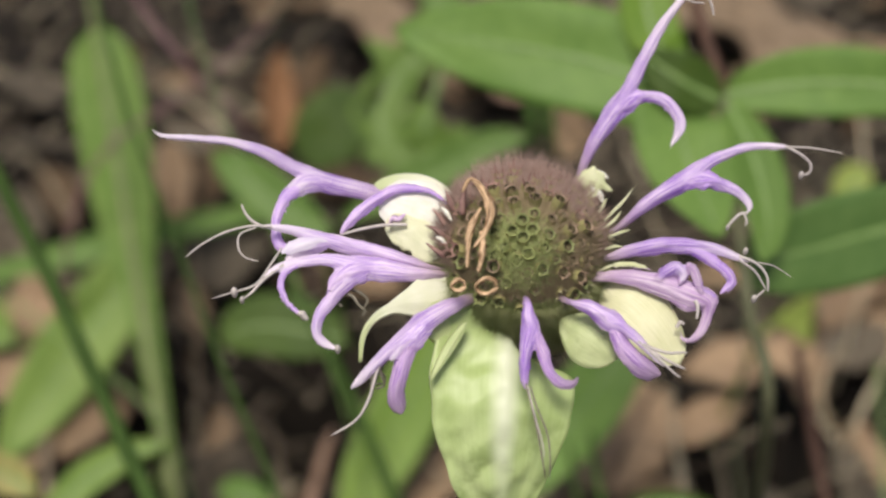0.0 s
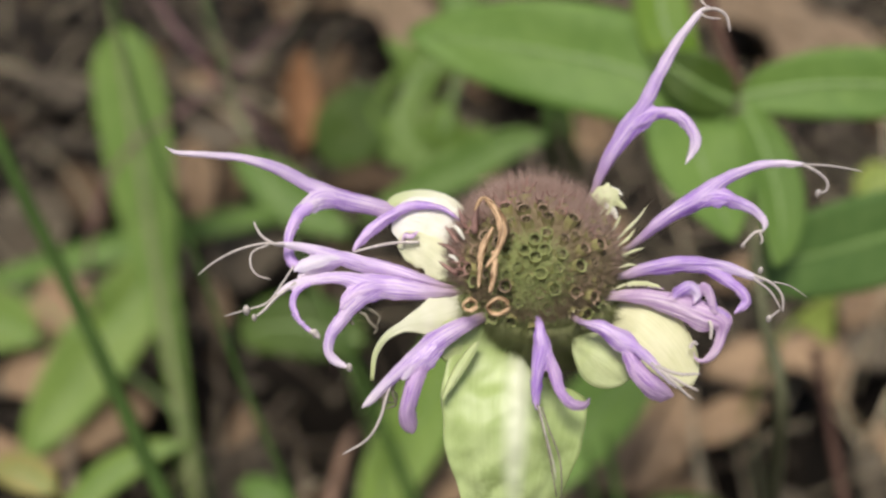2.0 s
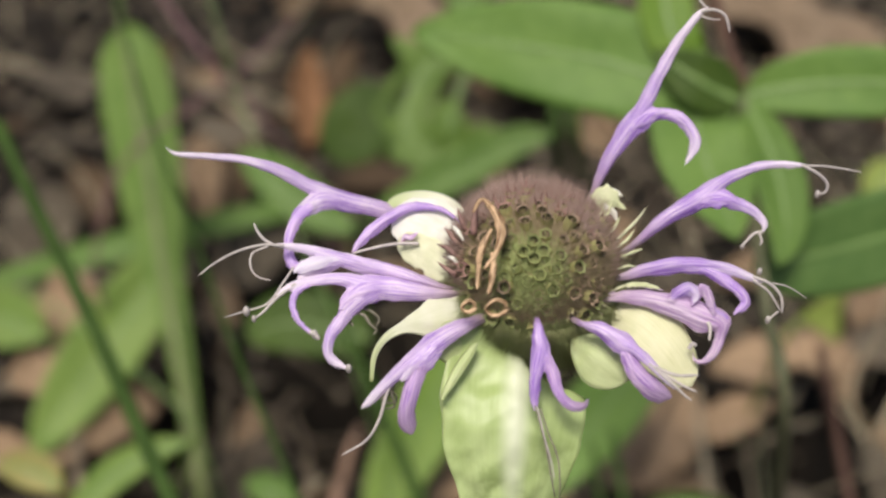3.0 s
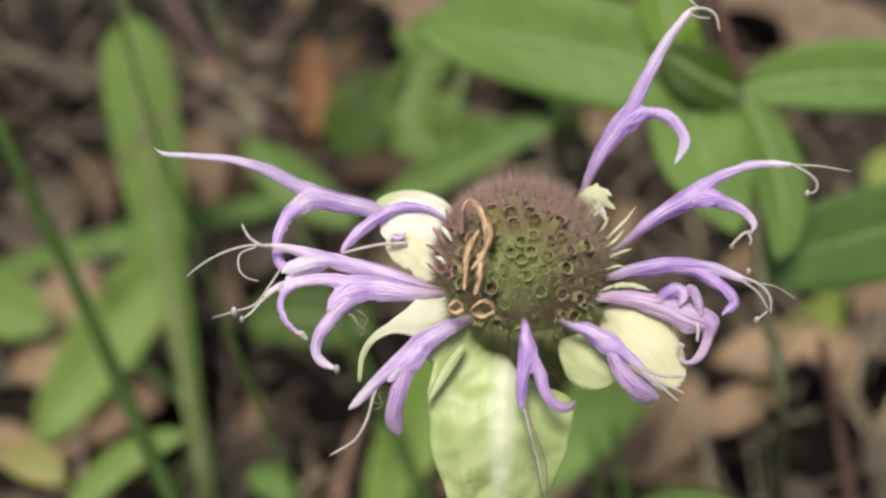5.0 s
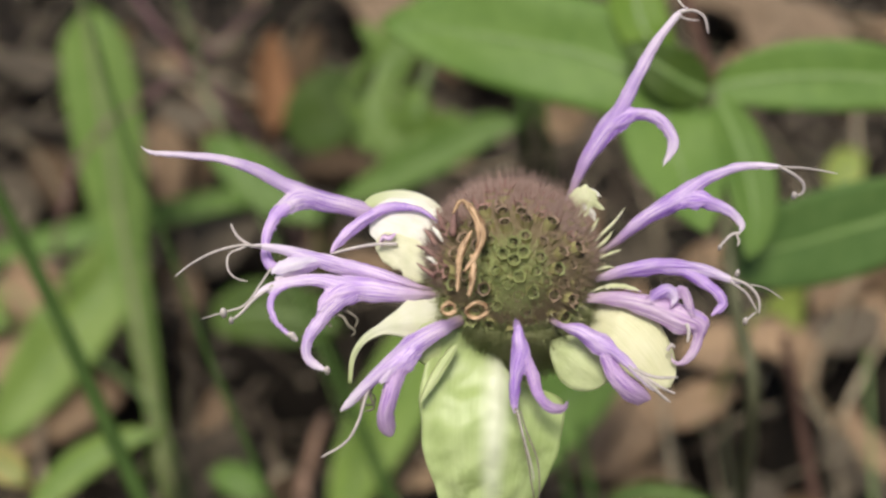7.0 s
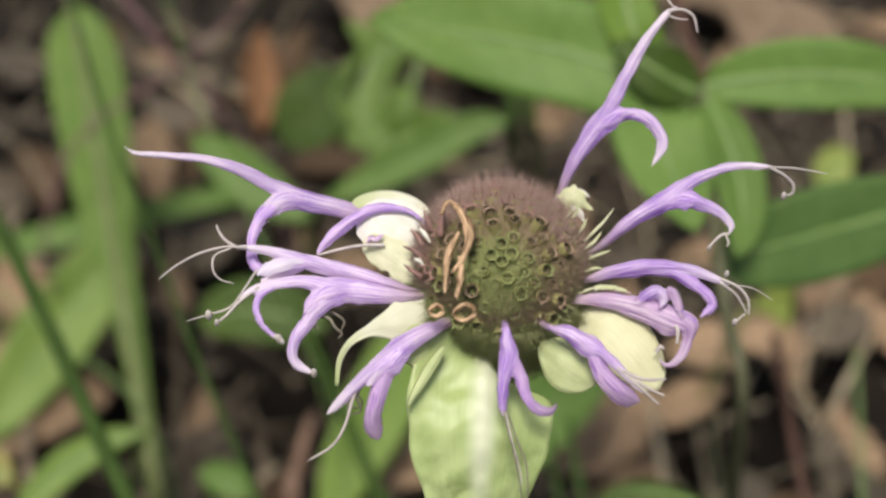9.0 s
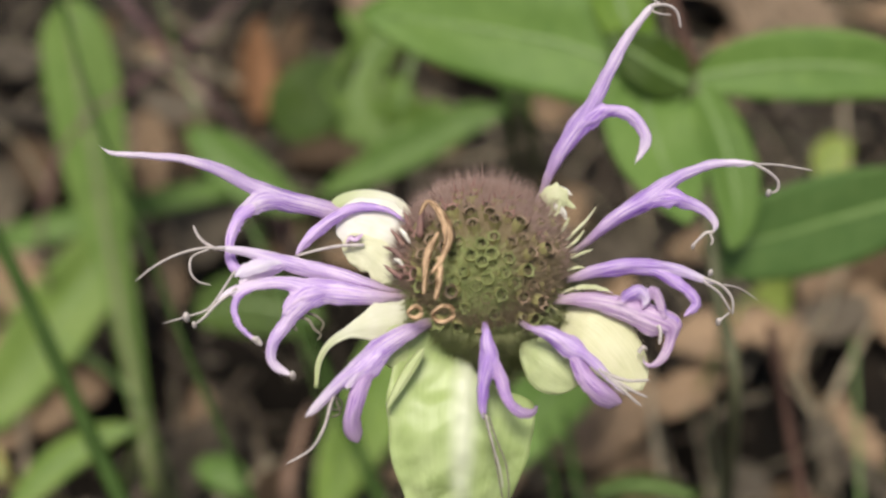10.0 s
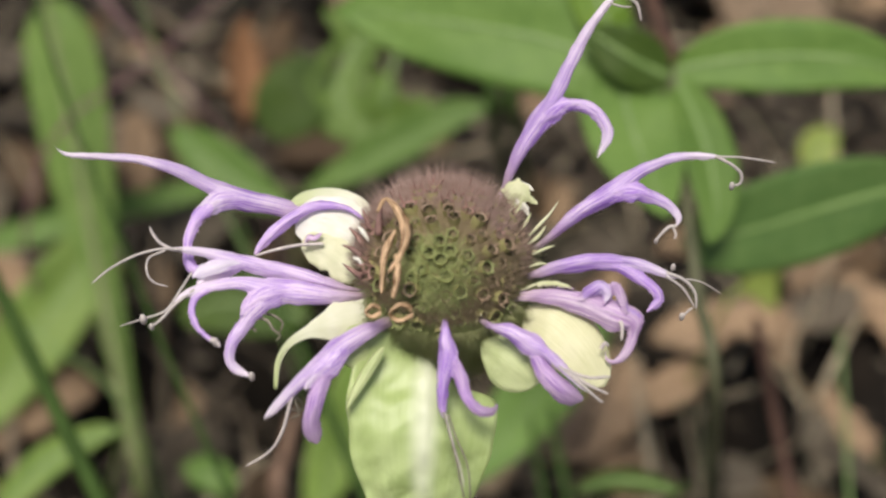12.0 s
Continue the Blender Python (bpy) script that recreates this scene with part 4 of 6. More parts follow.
# far right corolla, rising and arching over
corolla([(0.0204, 0.0986, 0.2495), (0.0223, 0.0993, 0.2511), (0.0247, 0.1004, 0.2528), (0.0277, 0.1012, 0.2545), (0.0304, 0.1015, 0.2551)], [0.8, 1.3, 1.9, 2.4, 2.0],
        [([(0.0280, 0.1015, 0.2550), (0.0307, 0.1023, 0.2564), (0.0337, 0.1029, 0.2575), (0.0366, 0.1029, 0.2580), (0.0399, 0.1026, 0.2579)], [1.8, 1.5, 1.2, 1.0, 0.7], LAVENDER_PALE, 0.3),
         ([(0.0292, 0.1011, 0.2549), (0.0316, 0.1006, 0.2547), (0.0336, 0.0998, 0.2542), (0.0348, 0.0986, 0.2533), (0.0345, 0.0978, 0.2524)], [1.9, 1.7, 1.3, 1.0, 0.7], LAVENDER_PALE, 0.4),
         ([(0.0280, 0.1009, 0.2546), (0.0300, 0.1009, 0.2551), (0.0313, 0.1006, 0.2550), (0.0322, 0.1000, 0.2545)], [2.0, 2.5, 1.6, 0.5], LAVENDER, 0.2)],
        [([(0.0387, 0.1026, 0.2580), (0.0412, 0.1026, 0.2579), (0.0433, 0.1024, 0.2577), (0.0453, 0.1022, 0.2574)], 0.35, FILAMENT),
         ([(0.0390, 0.1026, 0.2579), (0.0405, 0.1021, 0.2573), (0.0415, 0.1014, 0.2566), (0.0414, 0.1008, 0.2558), (0.0405, 0.1006, 0.2556)], 0.55, FILAMENT),
         ([(0.0346, 0.0979, 0.2525), (0.0337, 0.0978, 0.2524), (0.0326, 0.0971, 0.2516), (0.0323, 0.0968, 0.2513)], 0.5, FILAMENT),
         ([(0.0342, 0.0978, 0.2524), (0.0345, 0.0973, 0.2518), (0.0343, 0.0970, 0.2514)], 0.4, FILAMENT)], label="arching lavender corolla", anthers=[((0.0405, 0.1006, 0.2556), 0.8), ((0.0324, 0.0969, 0.2513), 0.6)])
# the one that stands up at the back
corolla([(0.0168, 0.1048, 0.2521), (0.0177, 0.1058, 0.2540), (0.0190, 0.1072, 0.2563), (0.0206, 0.1084, 0.2585), (0.0224, 0.1093, 0.2603)], [0.8, 1.3, 1.8, 2.3, 2.2],
        [([(0.0209, 0.1085, 0.2589), (0.0225, 0.1099, 0.2615), (0.0241, 0.1116, 0.2645), (0.0260, 0.1135, 0.2674), (0.0279, 0.1149, 0.2694), (0.0292, 0.1154, 0.2702)], [2.0, 1.8, 1.4, 1.2, 1.0, 0.5], LAVENDER_PALE, 0.3),
         ([(0.0213, 0.1086, 0.2593), (0.0235, 0.1090, 0.2604), (0.0258, 0.1086, 0.2605), (0.0273, 0.1074, 0.2596), (0.0278, 0.1060, 0.2584), (0.0265, 0.1043, 0.2564)], [1.8, 1.7, 1.5, 1.5, 1.4, 0.6], LAVENDER_PALE, 0.5),
         ([(0.0203, 0.1079, 0.2582), (0.0219, 0.1086, 0.2598), (0.0233, 0.1089, 0.2606), (0.0249, 0.1087, 0.2607)], [1.8, 2.6, 1.8, 0.5], LAVENDER, 0.2)],
        [([(0.0281, 0.1150, 0.2696), (0.0295, 0.1151, 0.2698), (0.0308, 0.1146, 0.2693), (0.0313, 0.1134, 0.2679)], 0.55, FILAMENT),
         ([(0.0279, 0.1148, 0.2693), (0.0292, 0.1145, 0.2690), (0.0303, 0.1144, 0.2690)], 0.35, FILAMENT),
         ([(0.0287, 0.1152, 0.2700), (0.0281, 0.1156, 0.2705), (0.0276, 0.1162, 0.2711)], 0.35, FILAMENT)], label="tall upright lavender corolla with a hooked lower lip")


# bracts under the head
def bract(points, width, material=None, rib=False, label="", **kw):
    return leaf(bee_balm, points, width, material or BRACT, rib=rib, rib_material=BRACT_RIB, name="bract", label=label, rib_width=kw.pop("rib_width", 0.0007), **kw)


bract([(0.0083, 0.0883, 0.2443), (0.0078, 0.0842, 0.2452), (0.0074, 0.0802, 0.2438), (0.0071, 0.0770, 0.2410), (0.0070, 0.0746, 0.2367), (0.0069, 0.0727, 0.2304)], 0.0155, fold=-0.2, wave=0.06, crumple=0.00014, ragged=0.05, n=72, m=18, peak=0.27, blunt=0.56, seed=3,
      face=(0.05, -0.9, 0.45), label="large pale green bract with a white midrib")
bract([(0.0034, 0.0854, 0.2483), (0.0021, 0.0834, 0.2476), (0.0008, 0.0817, 0.2464), (-0.0004, 0.0803, 0.2450)], 0.0010, BRACT_GREEN, rib=False, fold=-0.3, face=(0, -0.9, 0.4), label="narrow green bract")
bract([(0.0030, 0.0882, 0.2467), (0.0015, 0.0861, 0.2474), (-0.0005, 0.0845, 0.2470)], 0.0052, BRACT_GREEN, rib=False, fold=-0.2, peak=0.5, face=(0, -0.8, 0.6), seed=5)
bract([(0.0035, 0.0906, 0.2471), (0.0009, 0.0893, 0.2482), (-0.0017, 0.0885, 0.2484), (-0.0042, 0.0879, 0.2480), (-0.0062, 0.0871, 0.2471), (-0.0073, 0.0859, 0.2457), (-0.0076, 0.0842, 0.2437)], 0.0058, BRACT_CREAM, rib=False, fold=-0.2, peak=0.2, blunt=2.0, n=34, profile=([0, 0.12, 0.3, 0.42, 0.55, 0.7, 1.0], [0.7, 1.0, 0.92, 0.5, 0.2, 0.12, 0.06]), face=(0, -0.6, 0.8), seed=6, label="cream bract with a curled thread-like tip")
bract([(0.0135, 0.0867, 0.2473), (0.0151, 0.0848, 0.2474), (0.0167, 0.0836, 0.2468), (0.0189, 0.0826, 0.2456)], 0.0056, BRACT_GREEN, rib=False, fold=-0.25, peak=0.55, blunt=0.6, face=(0, -0.8, 0.6), seed=8)
bract([(0.0180, 0.0905, 0.2478), (0.0203, 0.0884, 0.2484), (0.0224, 0.0864, 0.2476), (0.0242, 0.0846, 0.2461), (0.0257, 0.0830, 0.2443)], 0.0066, BRACT_PALE, rib=False, fold=-0.2, peak=0.42, blunt=0.55, face=(0.2, -0.7, 0.7), seed=9, label="broad pale yellow-green bract")
bract([(0.0024, 0.1012, 0.2495), (0.0009, 0.1025, 0.2514), (-0.0020, 0.1031, 0.2524), (-0.0050, 0.1030, 0.2522), (-0.0065, 0.1025, 0.2514)], 0.0030, BRACT_CREAM, rib=False, fold=-0.3, peak=0.5, blunt=0.4, face=(-0.1, -0.4, 0.9), seed=11, label="cream bract, hooded over the white one")
bract([(0.0023, 0.0970, 0.2507), (0.0001, 0.0980, 0.2518), (-0.0024, 0.0989, 0.2526), (-0.0057, 0.0999, 0.2525)], 0.0066, BRACT_WHITE, rib=False, fold=-0.1, wave=0.06, peak=0.45, blunt=0.4, face=(-0.1, -0.6, 0.8), seed=12, ragged=0.2, n=34, m=8, label="cream white sunlit bract")
bract([(0.0010, 0.0939, 0.2491), (-0.0005, 0.0950, 0.2501), (-0.0024, 0.0964, 0.2511), (-0.0050, 0.0975, 0.2515)], 0.0038, BRACT_LEMON, rib=False, fold=-0.15, wave=0.04, peak=0.55, blunt=0.45, face=(-0.1, -0.7, 0.7), seed=13, ragged=0.25, n=30, m=7)
part("withered_petal", tube([(-0.0047, 0.0964, 0.2521), (-0.0042, 0.0968, 0.2528), (-0.0035, 0.0967, 0.2527), (-0.0028, 0.0973, 0.2530)], [0.0002, 0.0006, 0.0005, 0.0002], flat=0.3, n=20, ring=10, curl=0.5, rough=0.9, crease=0.4), PINK_PETAL, bee_balm, "withered pinkish scrap on the cream bract")
torn = bract([(0.0168, 0.1021, 0.253), (0.0174, 0.1025, 0.2534), (0.0183, 0.1024, 0.2534), (0.0193, 0.1022, 0.2531)], 0.0026, BRACT_LEMON, rib=False, fold=-0.2, peak=0.5, blunt=0.4, face=(0, -0.8, 0.6), seed=14, ragged=0.6, label="torn pale yellow-green bract")
for k, line in enumerate(([(0.017, 0.1027, 0.2536), (0.0182, 0.1025, 0.2535), (0.0192, 0.1021, 0.253), (0.0202, 0.1016, 0.2526)],
                          [(0.0173, 0.1025, 0.2534), (0.0181, 0.1019, 0.2528), (0.0188, 0.1013, 0.2522), (0.0192, 0.1008, 0.2516)],
                          [(0.017, 0.1024, 0.2533), (0.0175, 0.1018, 0.2526), (0.0179, 0.1012, 0.252), (0.0178, 0.1006, 0.2514)],
                          [(0.017, 0.103, 0.2539), (0.0179, 0.1031, 0.2541), (0.019, 0.103, 0.254), (0.0198, 0.1026, 0.2536)])):
    part("shred", leaf_shape(line, 0.0010 - 0.0001 * k, face=(0, -0.8, 0.6), fold=-0.3, peak=0.4, blunt=0.7, n=14, seed=60 + k, ragged=0.3, thick=0.0001), (BRACT_LEMON, BRACT_WHITE)[k % 2], torn, "cream shred")
for line in ([(0.0184, 0.0973, 0.2511), (0.0196, 0.0982, 0.2521), (0.0211, 0.0994, 0.2530), (0.0222, 0.1005, 0.2540)], [(0.0158, 0.0975, 0.2528), (0.0164, 0.0982, 0.2536), (0.0172, 0.0994, 0.2543)],
             [(0.0178, 0.0973, 0.2526), (0.0186, 0.0982, 0.2532), (0.0191, 0.0990, 0.2538)], [(0.0185, 0.0960, 0.2518), (0.0198, 0.0970, 0.2522), (0.0207, 0.0981, 0.2527)], [(0.0174, 0.0994, 0.2530), (0.0180, 0.1001, 0.2535), (0.0183, 0.1009, 0.2545)],
             [(0.0190, 0.0950, 0.2515), (0.0204, 0.0956, 0.2517), (0.0215, 0.0960, 0.2518)], [(0.0185, 0.0938, 0.2508), (0.0197, 0.0940, 0.2511), (0.0206, 0.0940, 0.2510)]):
    part("bristle", tube(line, [0.0003, 0.0004, 0.0001], n=8, ring=6), BRACT_LEMON, head, "cream bristle")

# long calyx teeth standing out at the faded rim
for line, wide in (([(0.0031, 0.0943, 0.2553), (0.0032, 0.0952, 0.2568), (0.0036, 0.0965, 0.2585)], 0.8), ([(0.0013, 0.0943, 0.2522), (0.0004, 0.0951, 0.2526), (-0.0008, 0.0957, 0.2527)], 0.7), ([(0.0014, 0.0954, 0.2530), (0.0008, 0.0963, 0.2534), (-0.0000, 0.0972, 0.2538)], 0.6),
                   ([(0.0013, 0.0926, 0.2510), (0.0001, 0.0933, 0.2515), (-0.0007, 0.0940, 0.2517)], 0.6), ([(0.0023, 0.0962, 0.2543), (0.0018, 0.0972, 0.2550), (0.0014, 0.0982, 0.2556)], 0.6)):
    part("calyx_tooth", tube(line, [wide / 1000, wide / 1250, 0.0001], n=8, ring=6), CALYX_TOOTH, head, "long pointed mauve tooth")
for line in ([(0.0010, 0.0960, 0.2549), (0.0015, 0.0955, 0.2546), (0.0021, 0.0947, 0.2540)], [(0.0004, 0.0941, 0.2524), (0.0010, 0.0938, 0.2523), (0.0015, 0.0932, 0.2520)]):
    part("bristle", tube(line, [0.0003, 0.0006, 0.0002], n=8, ring=6), BRACT_WHITE, head, "cream bristle")

# curled dry stamens hanging under the corollas
for line, wide in (([(-0.0096, 0.0888, 0.2473), (-0.0101, 0.0893, 0.2478), (-0.0095, 0.0897, 0.2483), (-0.0084, 0.0895, 0.2481), (-0.0078, 0.0885, 0.2479), (-0.0071, 0.0881, 0.2474), (-0.0075, 0.0877, 0.2470)], 0.34),
                   ([(-0.0095, 0.0908, 0.2486), (-0.0088, 0.0905, 0.2482), (-0.0078, 0.0902, 0.2481), (-0.0069, 0.0896, 0.2476), (-0.0072, 0.0890, 0.2469)], 0.30),
                   ([(-0.0045, 0.0824, 0.2468), (-0.0056, 0.0834, 0.2440), (-0.0065, 0.0832, 0.2423), (-0.0058, 0.0828, 0.2418), (-0.0050, 0.0829, 0.2420), (-0.0051, 0.0834, 0.2426), (-0.0058, 0.0836, 0.2428), (-0.0064, 0.0831, 0.2421), (-0.0066, 0.0824, 0.2413)], 0.22)):
    part("stamen", tube(line, [wide / 1000, wide / 1000, wide / 1500], n=40, ring=6), DARK_FILAMENT, bee_balm, "dry brown curled stamen")

# withered corollas left on the head
for line, widths in (([(0.0030, 0.0943, 0.2583), (0.0038, 0.0951, 0.2595), (0.0050, 0.0936, 0.2594), (0.0058, 0.0915, 0.2586), (0.0052, 0.0894, 0.2574), (0.0040, 0.0879, 0.2563)], [0.3, 0.5, 0.8, 0.8, 0.6, 0.3]),
                     ([(0.0048, 0.0918, 0.2583), (0.0039, 0.0904, 0.2573), (0.0035, 0.0884, 0.2560), (0.0033, 0.0866, 0.2547)], [0.3, 0.7, 0.5, 0.3]),
                     ([(0.0049, 0.0895, 0.2572), (0.0049, 0.0875, 0.2561), (0.0044, 0.0858, 0.2549)], [0.6, 0.8, 0.4])):
    part("withered_petal", tube(line, [w / 1000 for w in widths], flat=0.2, n=30, ring=12, curl=0.7, rough=0.9, crease=0.4), WITHERED, head, "withered tan petal")
for centre, size in (((0.0052, 0.0845, 0.2542), 0.0009), ((0.0025, 0.0858, 0.2531), 0.0006)):
    around = [Vector(centre) + Vector((math.cos(a) * size * (1 + 0.3 * math.sin(2.3 * a)), 0.45 * math.sin(a) * size, 0.85 * math.sin(a) * size * (1 + 0.25 * math.cos(3 * a)))) for a in [k * 2 * math.pi / 8 for k in range(9)]]
    part("dry_ring", tube(around, [0.0003, 0.0005, 0.0003, 0.0004, 0.0003], face=(0, -1, 0.6), n=24, ring=8, rough=0.9, crease=0.4), WITHERED, head, "dry ring left by a fallen petal")


# ---- plants behind the flower ----
# broad-leaved plant with opposite leaves
node = Vector((0.0614, 0.2036, 0.1968))
root = Vector((node.x + 0.035, node.y - 0.02, -0.006))
broad = thing("broadleaf_plant", root, "green broad-leaved plant with opposite lance-shaped leaves", "plant")
part("stem", tube([node, Vector((0.0613, 0.1754, 0.1848)), Vector((0.0621, 0.1599, 0.1753)), Vector((0.0641, 0.1431, 0.1618)), root], [0.0023, 0.0024, 0.0025, 0.0026, 0.0028], n=40, ring=8), STEM_GREY, broad, "grey-green stem")
part("stem", tube([Vector((0.0570, 0.2330, 0.2100)), Vector((0.0598, 0.2225, 0.2023)), Vector((0.0621, 0.2145, 0.1974)), Vector((0.0645, 0.2082, 0.1931))], [0.00261, 0.002958, 0.002958, 0.002088], n=10, ring=8), STEM_RED, broad, "red-brown side stem")
leaf(broad, [node, (0.0491, 0.2069, 0.1972), (0.0342, 0.2129, 0.1992), (0.0166, 0.2177, 0.1998), (0.0047, 0.2214, 0.1993), (-0.0069, 0.2251, 0.1989)], 0.02305, seed=1, fold=0.10, wave=0.05, peak=0.42, blunt=0.7, face=(0.1, -0.75, 0.65))
leaf(broad, [node, (0.0704, 0.2031, 0.1994), (0.0826, 0.2020, 0.2014), (0.0957, 0.1996, 0.2021), (0.1102, 0.1959, 0.2000)], 0.01462, seed=2, fold=0.12, wave=0.04, peak=0.45, blunt=0.7, face=(0, -0.75, 0.65))
leaf(broad, [(0.0600, 0.2040, 0.1972), (0.0521, 0.2005, 0.1946), (0.0522, 0.1917, 0.1920), (0.0540, 0.1818, 0.1895), (0.0563, 0.1700, 0.1872)], 0.01900, seed=3, fold=0.15, peak=0.42, blunt=0.8, face=(-0.1, -0.6, 0.8))
leaf(broad, [(0.0624, 0.2028, 0.1964), (0.0648, 0.1917, 0.1936), (0.0662, 0.1823, 0.1903), (0.0660, 0.1733, 0.1870), (0.0636, 0.1652, 0.1848)], 0.01100, seed=4, fold=0.15, peak=0.45, blunt=0.7, face=(0.1, -0.6, 0.8))
# this leaf stands in shade, which is put into its darker green
leaf(broad, [(0.0606, 0.2014, 0.1970), (0.0541, 0.2025, 0.1999), (0.0485, 0.2048, 0.2026), (0.0434, 0.2077, 0.2051)], 0.01175, LEAF_DARK_SHADED, seed=5, fold=0.1, peak=0.4, face=(0, -0.75, 0.65))
leaf(broad, [(0.0539, 0.2102, 0.1973), (0.0491, 0.2120, 0.2030), (0.0466, 0.2176, 0.2078), (0.0460, 0.2254, 0.2140), (0.0463, 0.2334, 0.2203)], 0.01175, LEAF_BRIGHT, seed=6, fold=0.1, wave=0.02, peak=0.45, blunt=0.5, face=(0, -0.75, 0.65))
sprout_root = Vector((0.1080, 0.2760, -0.0060))
sprout = thing("seedling", sprout_root, "bright green seedling with a single blunt leaf", "plant")
leaf(sprout, [(0.1076, 0.2571, 0.0719), (0.1127, 0.2604, 0.0737), (0.1187, 0.2628, 0.0724), (0.1253, 0.2645, 0.0705)], 0.0165, LEAF_LIME, rib=False, seed=7, profile=([0, 0.25, 0.9, 1.0], [0.05, 0.1, 1.0, 0.85]), face=(0, -0.8, 0.6), stalk=[sprout_root])
# dark leaf that comes in from beyond
plant_b_root = Vector((0.165, 0.24, -0.006))
dark_plant = thing("broadleaf_plant", plant_b_root, "green broad-leaved plant reaching out a pointed leaf", "plant")
leaf(dark_plant, [(0.1118, 0.1868, 0.1804), (0.0992, 0.1835, 0.1794), (0.0869, 0.1801, 0.1782), (0.0759, 0.177, 0.1773), (0.0608, 0.1719, 0.1779)], 0.0192, LEAF_DEEP, seed=8, fold=0.12, peak=0.5, blunt=0.42, face=(0, -0.75, 0.65), stalk=[plant_b_root, (0.155, 0.2159, 0.1010)])
yellow_root = Vector((0.1887, 0.3847, 0.0000))
yellow_plant = thing("seedling", yellow_root, "small yellow-green seedling among the dead leaves", "plant")
leaf(yellow_plant, [(0.1430, 0.3040, 0.0835), (0.1452, 0.3085, 0.0868), (0.1490, 0.3120, 0.0900), (0.1540, 0.3140, 0.0915)], 0.013, LEAF_LIME, seed=9, peak=0.5, stalk=[yellow_root])

# ragged, insect-eaten plant
ragged_root = Vector((0.0033, 0.4174, 0.0000))
ragged = thing("broadleaf_plant", ragged_root, "ragged green plant with insect-eaten leaves", "plant")
part("stem", tube([ragged_root, (0.0022, 0.3104, 0.1046), (0.0049, 0.3201, 0.1156), (0.0097, 0.3291, 0.1260), (0.0113, 0.3426, 0.1337)], [0.003, 0.0026, 0.0024, 0.002], n=24, ring=8), LEAF_RIB, ragged, "pale green stem")
leaf(ragged, [(0.0057, 0.3361, 0.1290), (-0.0025, 0.3297, 0.1244), (-0.0103, 0.3200, 0.1176), (-0.0114, 0.3097, 0.1105), (-0.0014, 0.2982, 0.1042)], 0.020, LEAF_OLIVE, seed=20, fold=0.1, peak=0.5, blunt=0.45, ragged=1.1, hole=[(0.5, 0.45, 0.3), (0.62, 0.7, 0.22)], n=30, m=8, face=(0, -0.7, 0.7))
leaf(ragged, [(0.0112, 0.3281, 0.1234), (0.0095, 0.3377, 0.1281), (0.0067, 0.3454, 0.1320), (0.0039, 0.3544, 0.1374)], 0.014, LEAF, seed=21, ragged=0.9, peak=0.5, blunt=0.5, face=(0, -0.7, 0.7))
leaf(ragged, [(-0.0050, 0.3001, 0.1032), (0.0004, 0.3026, 0.1047), (0.0067, 0.3040, 0.1067), (0.0160, 0.3010, 0.1050)], 0.021, LEAF_OLIVE, seed=22, ragged=0.9, peak=0.5, blunt=0.5, face=(0, -0.7, 0.7))
leaf(ragged, [(0.0356, 0.3006, 0.1149), (0.0233, 0.3002, 0.1124), (0.0110, 0.2972, 0.1067), (-0.0050, 0.2930, 0.0997), (-0.0246, 0.2877, 0.0911)], 0.0125, LEAF, seed=23, peak=0.45, face=(0, -0.7, 0.7), stalk=[ragged_root])
leaf(ragged, [(-0.0146, 0.3573, 0.0886), (-0.0237, 0.3541, 0.0845), (-0.0319, 0.3496, 0.0789), (-0.0400, 0.3429, 0.0710)], 0.028, LEAF_DARK_SHADED, seed=24, rib_material=LEAF_DARK_SHADED, peak=0.5, blunt=0.6, face=(0, -0.6, 0.8), stalk=[ragged_root])

# pair of dark stems behind the head
for a, b, c in (((0.0334, 0.3009, 0.1332), (0.0352, 0.2883, 0.1192), (0.0563, 0.3890, -0.0050)), ((0.0397, 0.3092, 0.1278), (0.0421, 0.2956, 0.1127), (0.0649, 0.3891, -0.0050))):
    foot = Vector(c)
    s = thing("weed", foot, "upright dark green stem of a broad-leaved plant", "plant stem", "dark stems")
    part("stalk", tube([Vector(a) + (Vector(a) - Vector(b)) * 0.5, a, b, foot], [0.0028, 0.0032, 0.0034, 0.0036], n=20, ring=8), STEM, s)

# low leaves on the near side of the ground
low_root = Vector((-0.0390, 0.3822, 0.0000))
low = thing("broadleaf_plant", low_root, "low green plant with narrow pointed leaves", "plant")
leaf(low, [(-0.0262, 0.2727, 0.0982), (-0.0393, 0.2796, 0.1023), (-0.0518, 0.2886, 0.1072), (-0.0639, 0.2984, 0.1100)], 0.0155, LEAF, seed=30, peak=0.5, face=(0, -0.7, 0.7), stalk=[low_root])
leaf(low, [(-0.0314, 0.3859, 0.0033), (-0.0574, 0.3687, 0.0262), (-0.0910, 0.3545, 0.0302), (-0.1267, 0.3384, 0.0319), (-0.1609, 0.3334, 0.0245), (-0.1822, 0.3297, 0.0191)], 0.01087, LEAF, seed=31, peak=0.6, blunt=0.6, face=(0, -0.6, 0.8), stalk=[low_root])
leaf(low, [(-0.0217, 0.2509, 0.0741), (-0.0337, 0.2535, 0.0763), (-0.0474, 0.2549, 0.0772), (-0.0602, 0.2529, 0.0742)], 0.020, LEAF_DARK_SHADED, seed=32, peak=0.5, blunt=0.5, face=(0, -0.5, 0.85), stalk=[low_root])

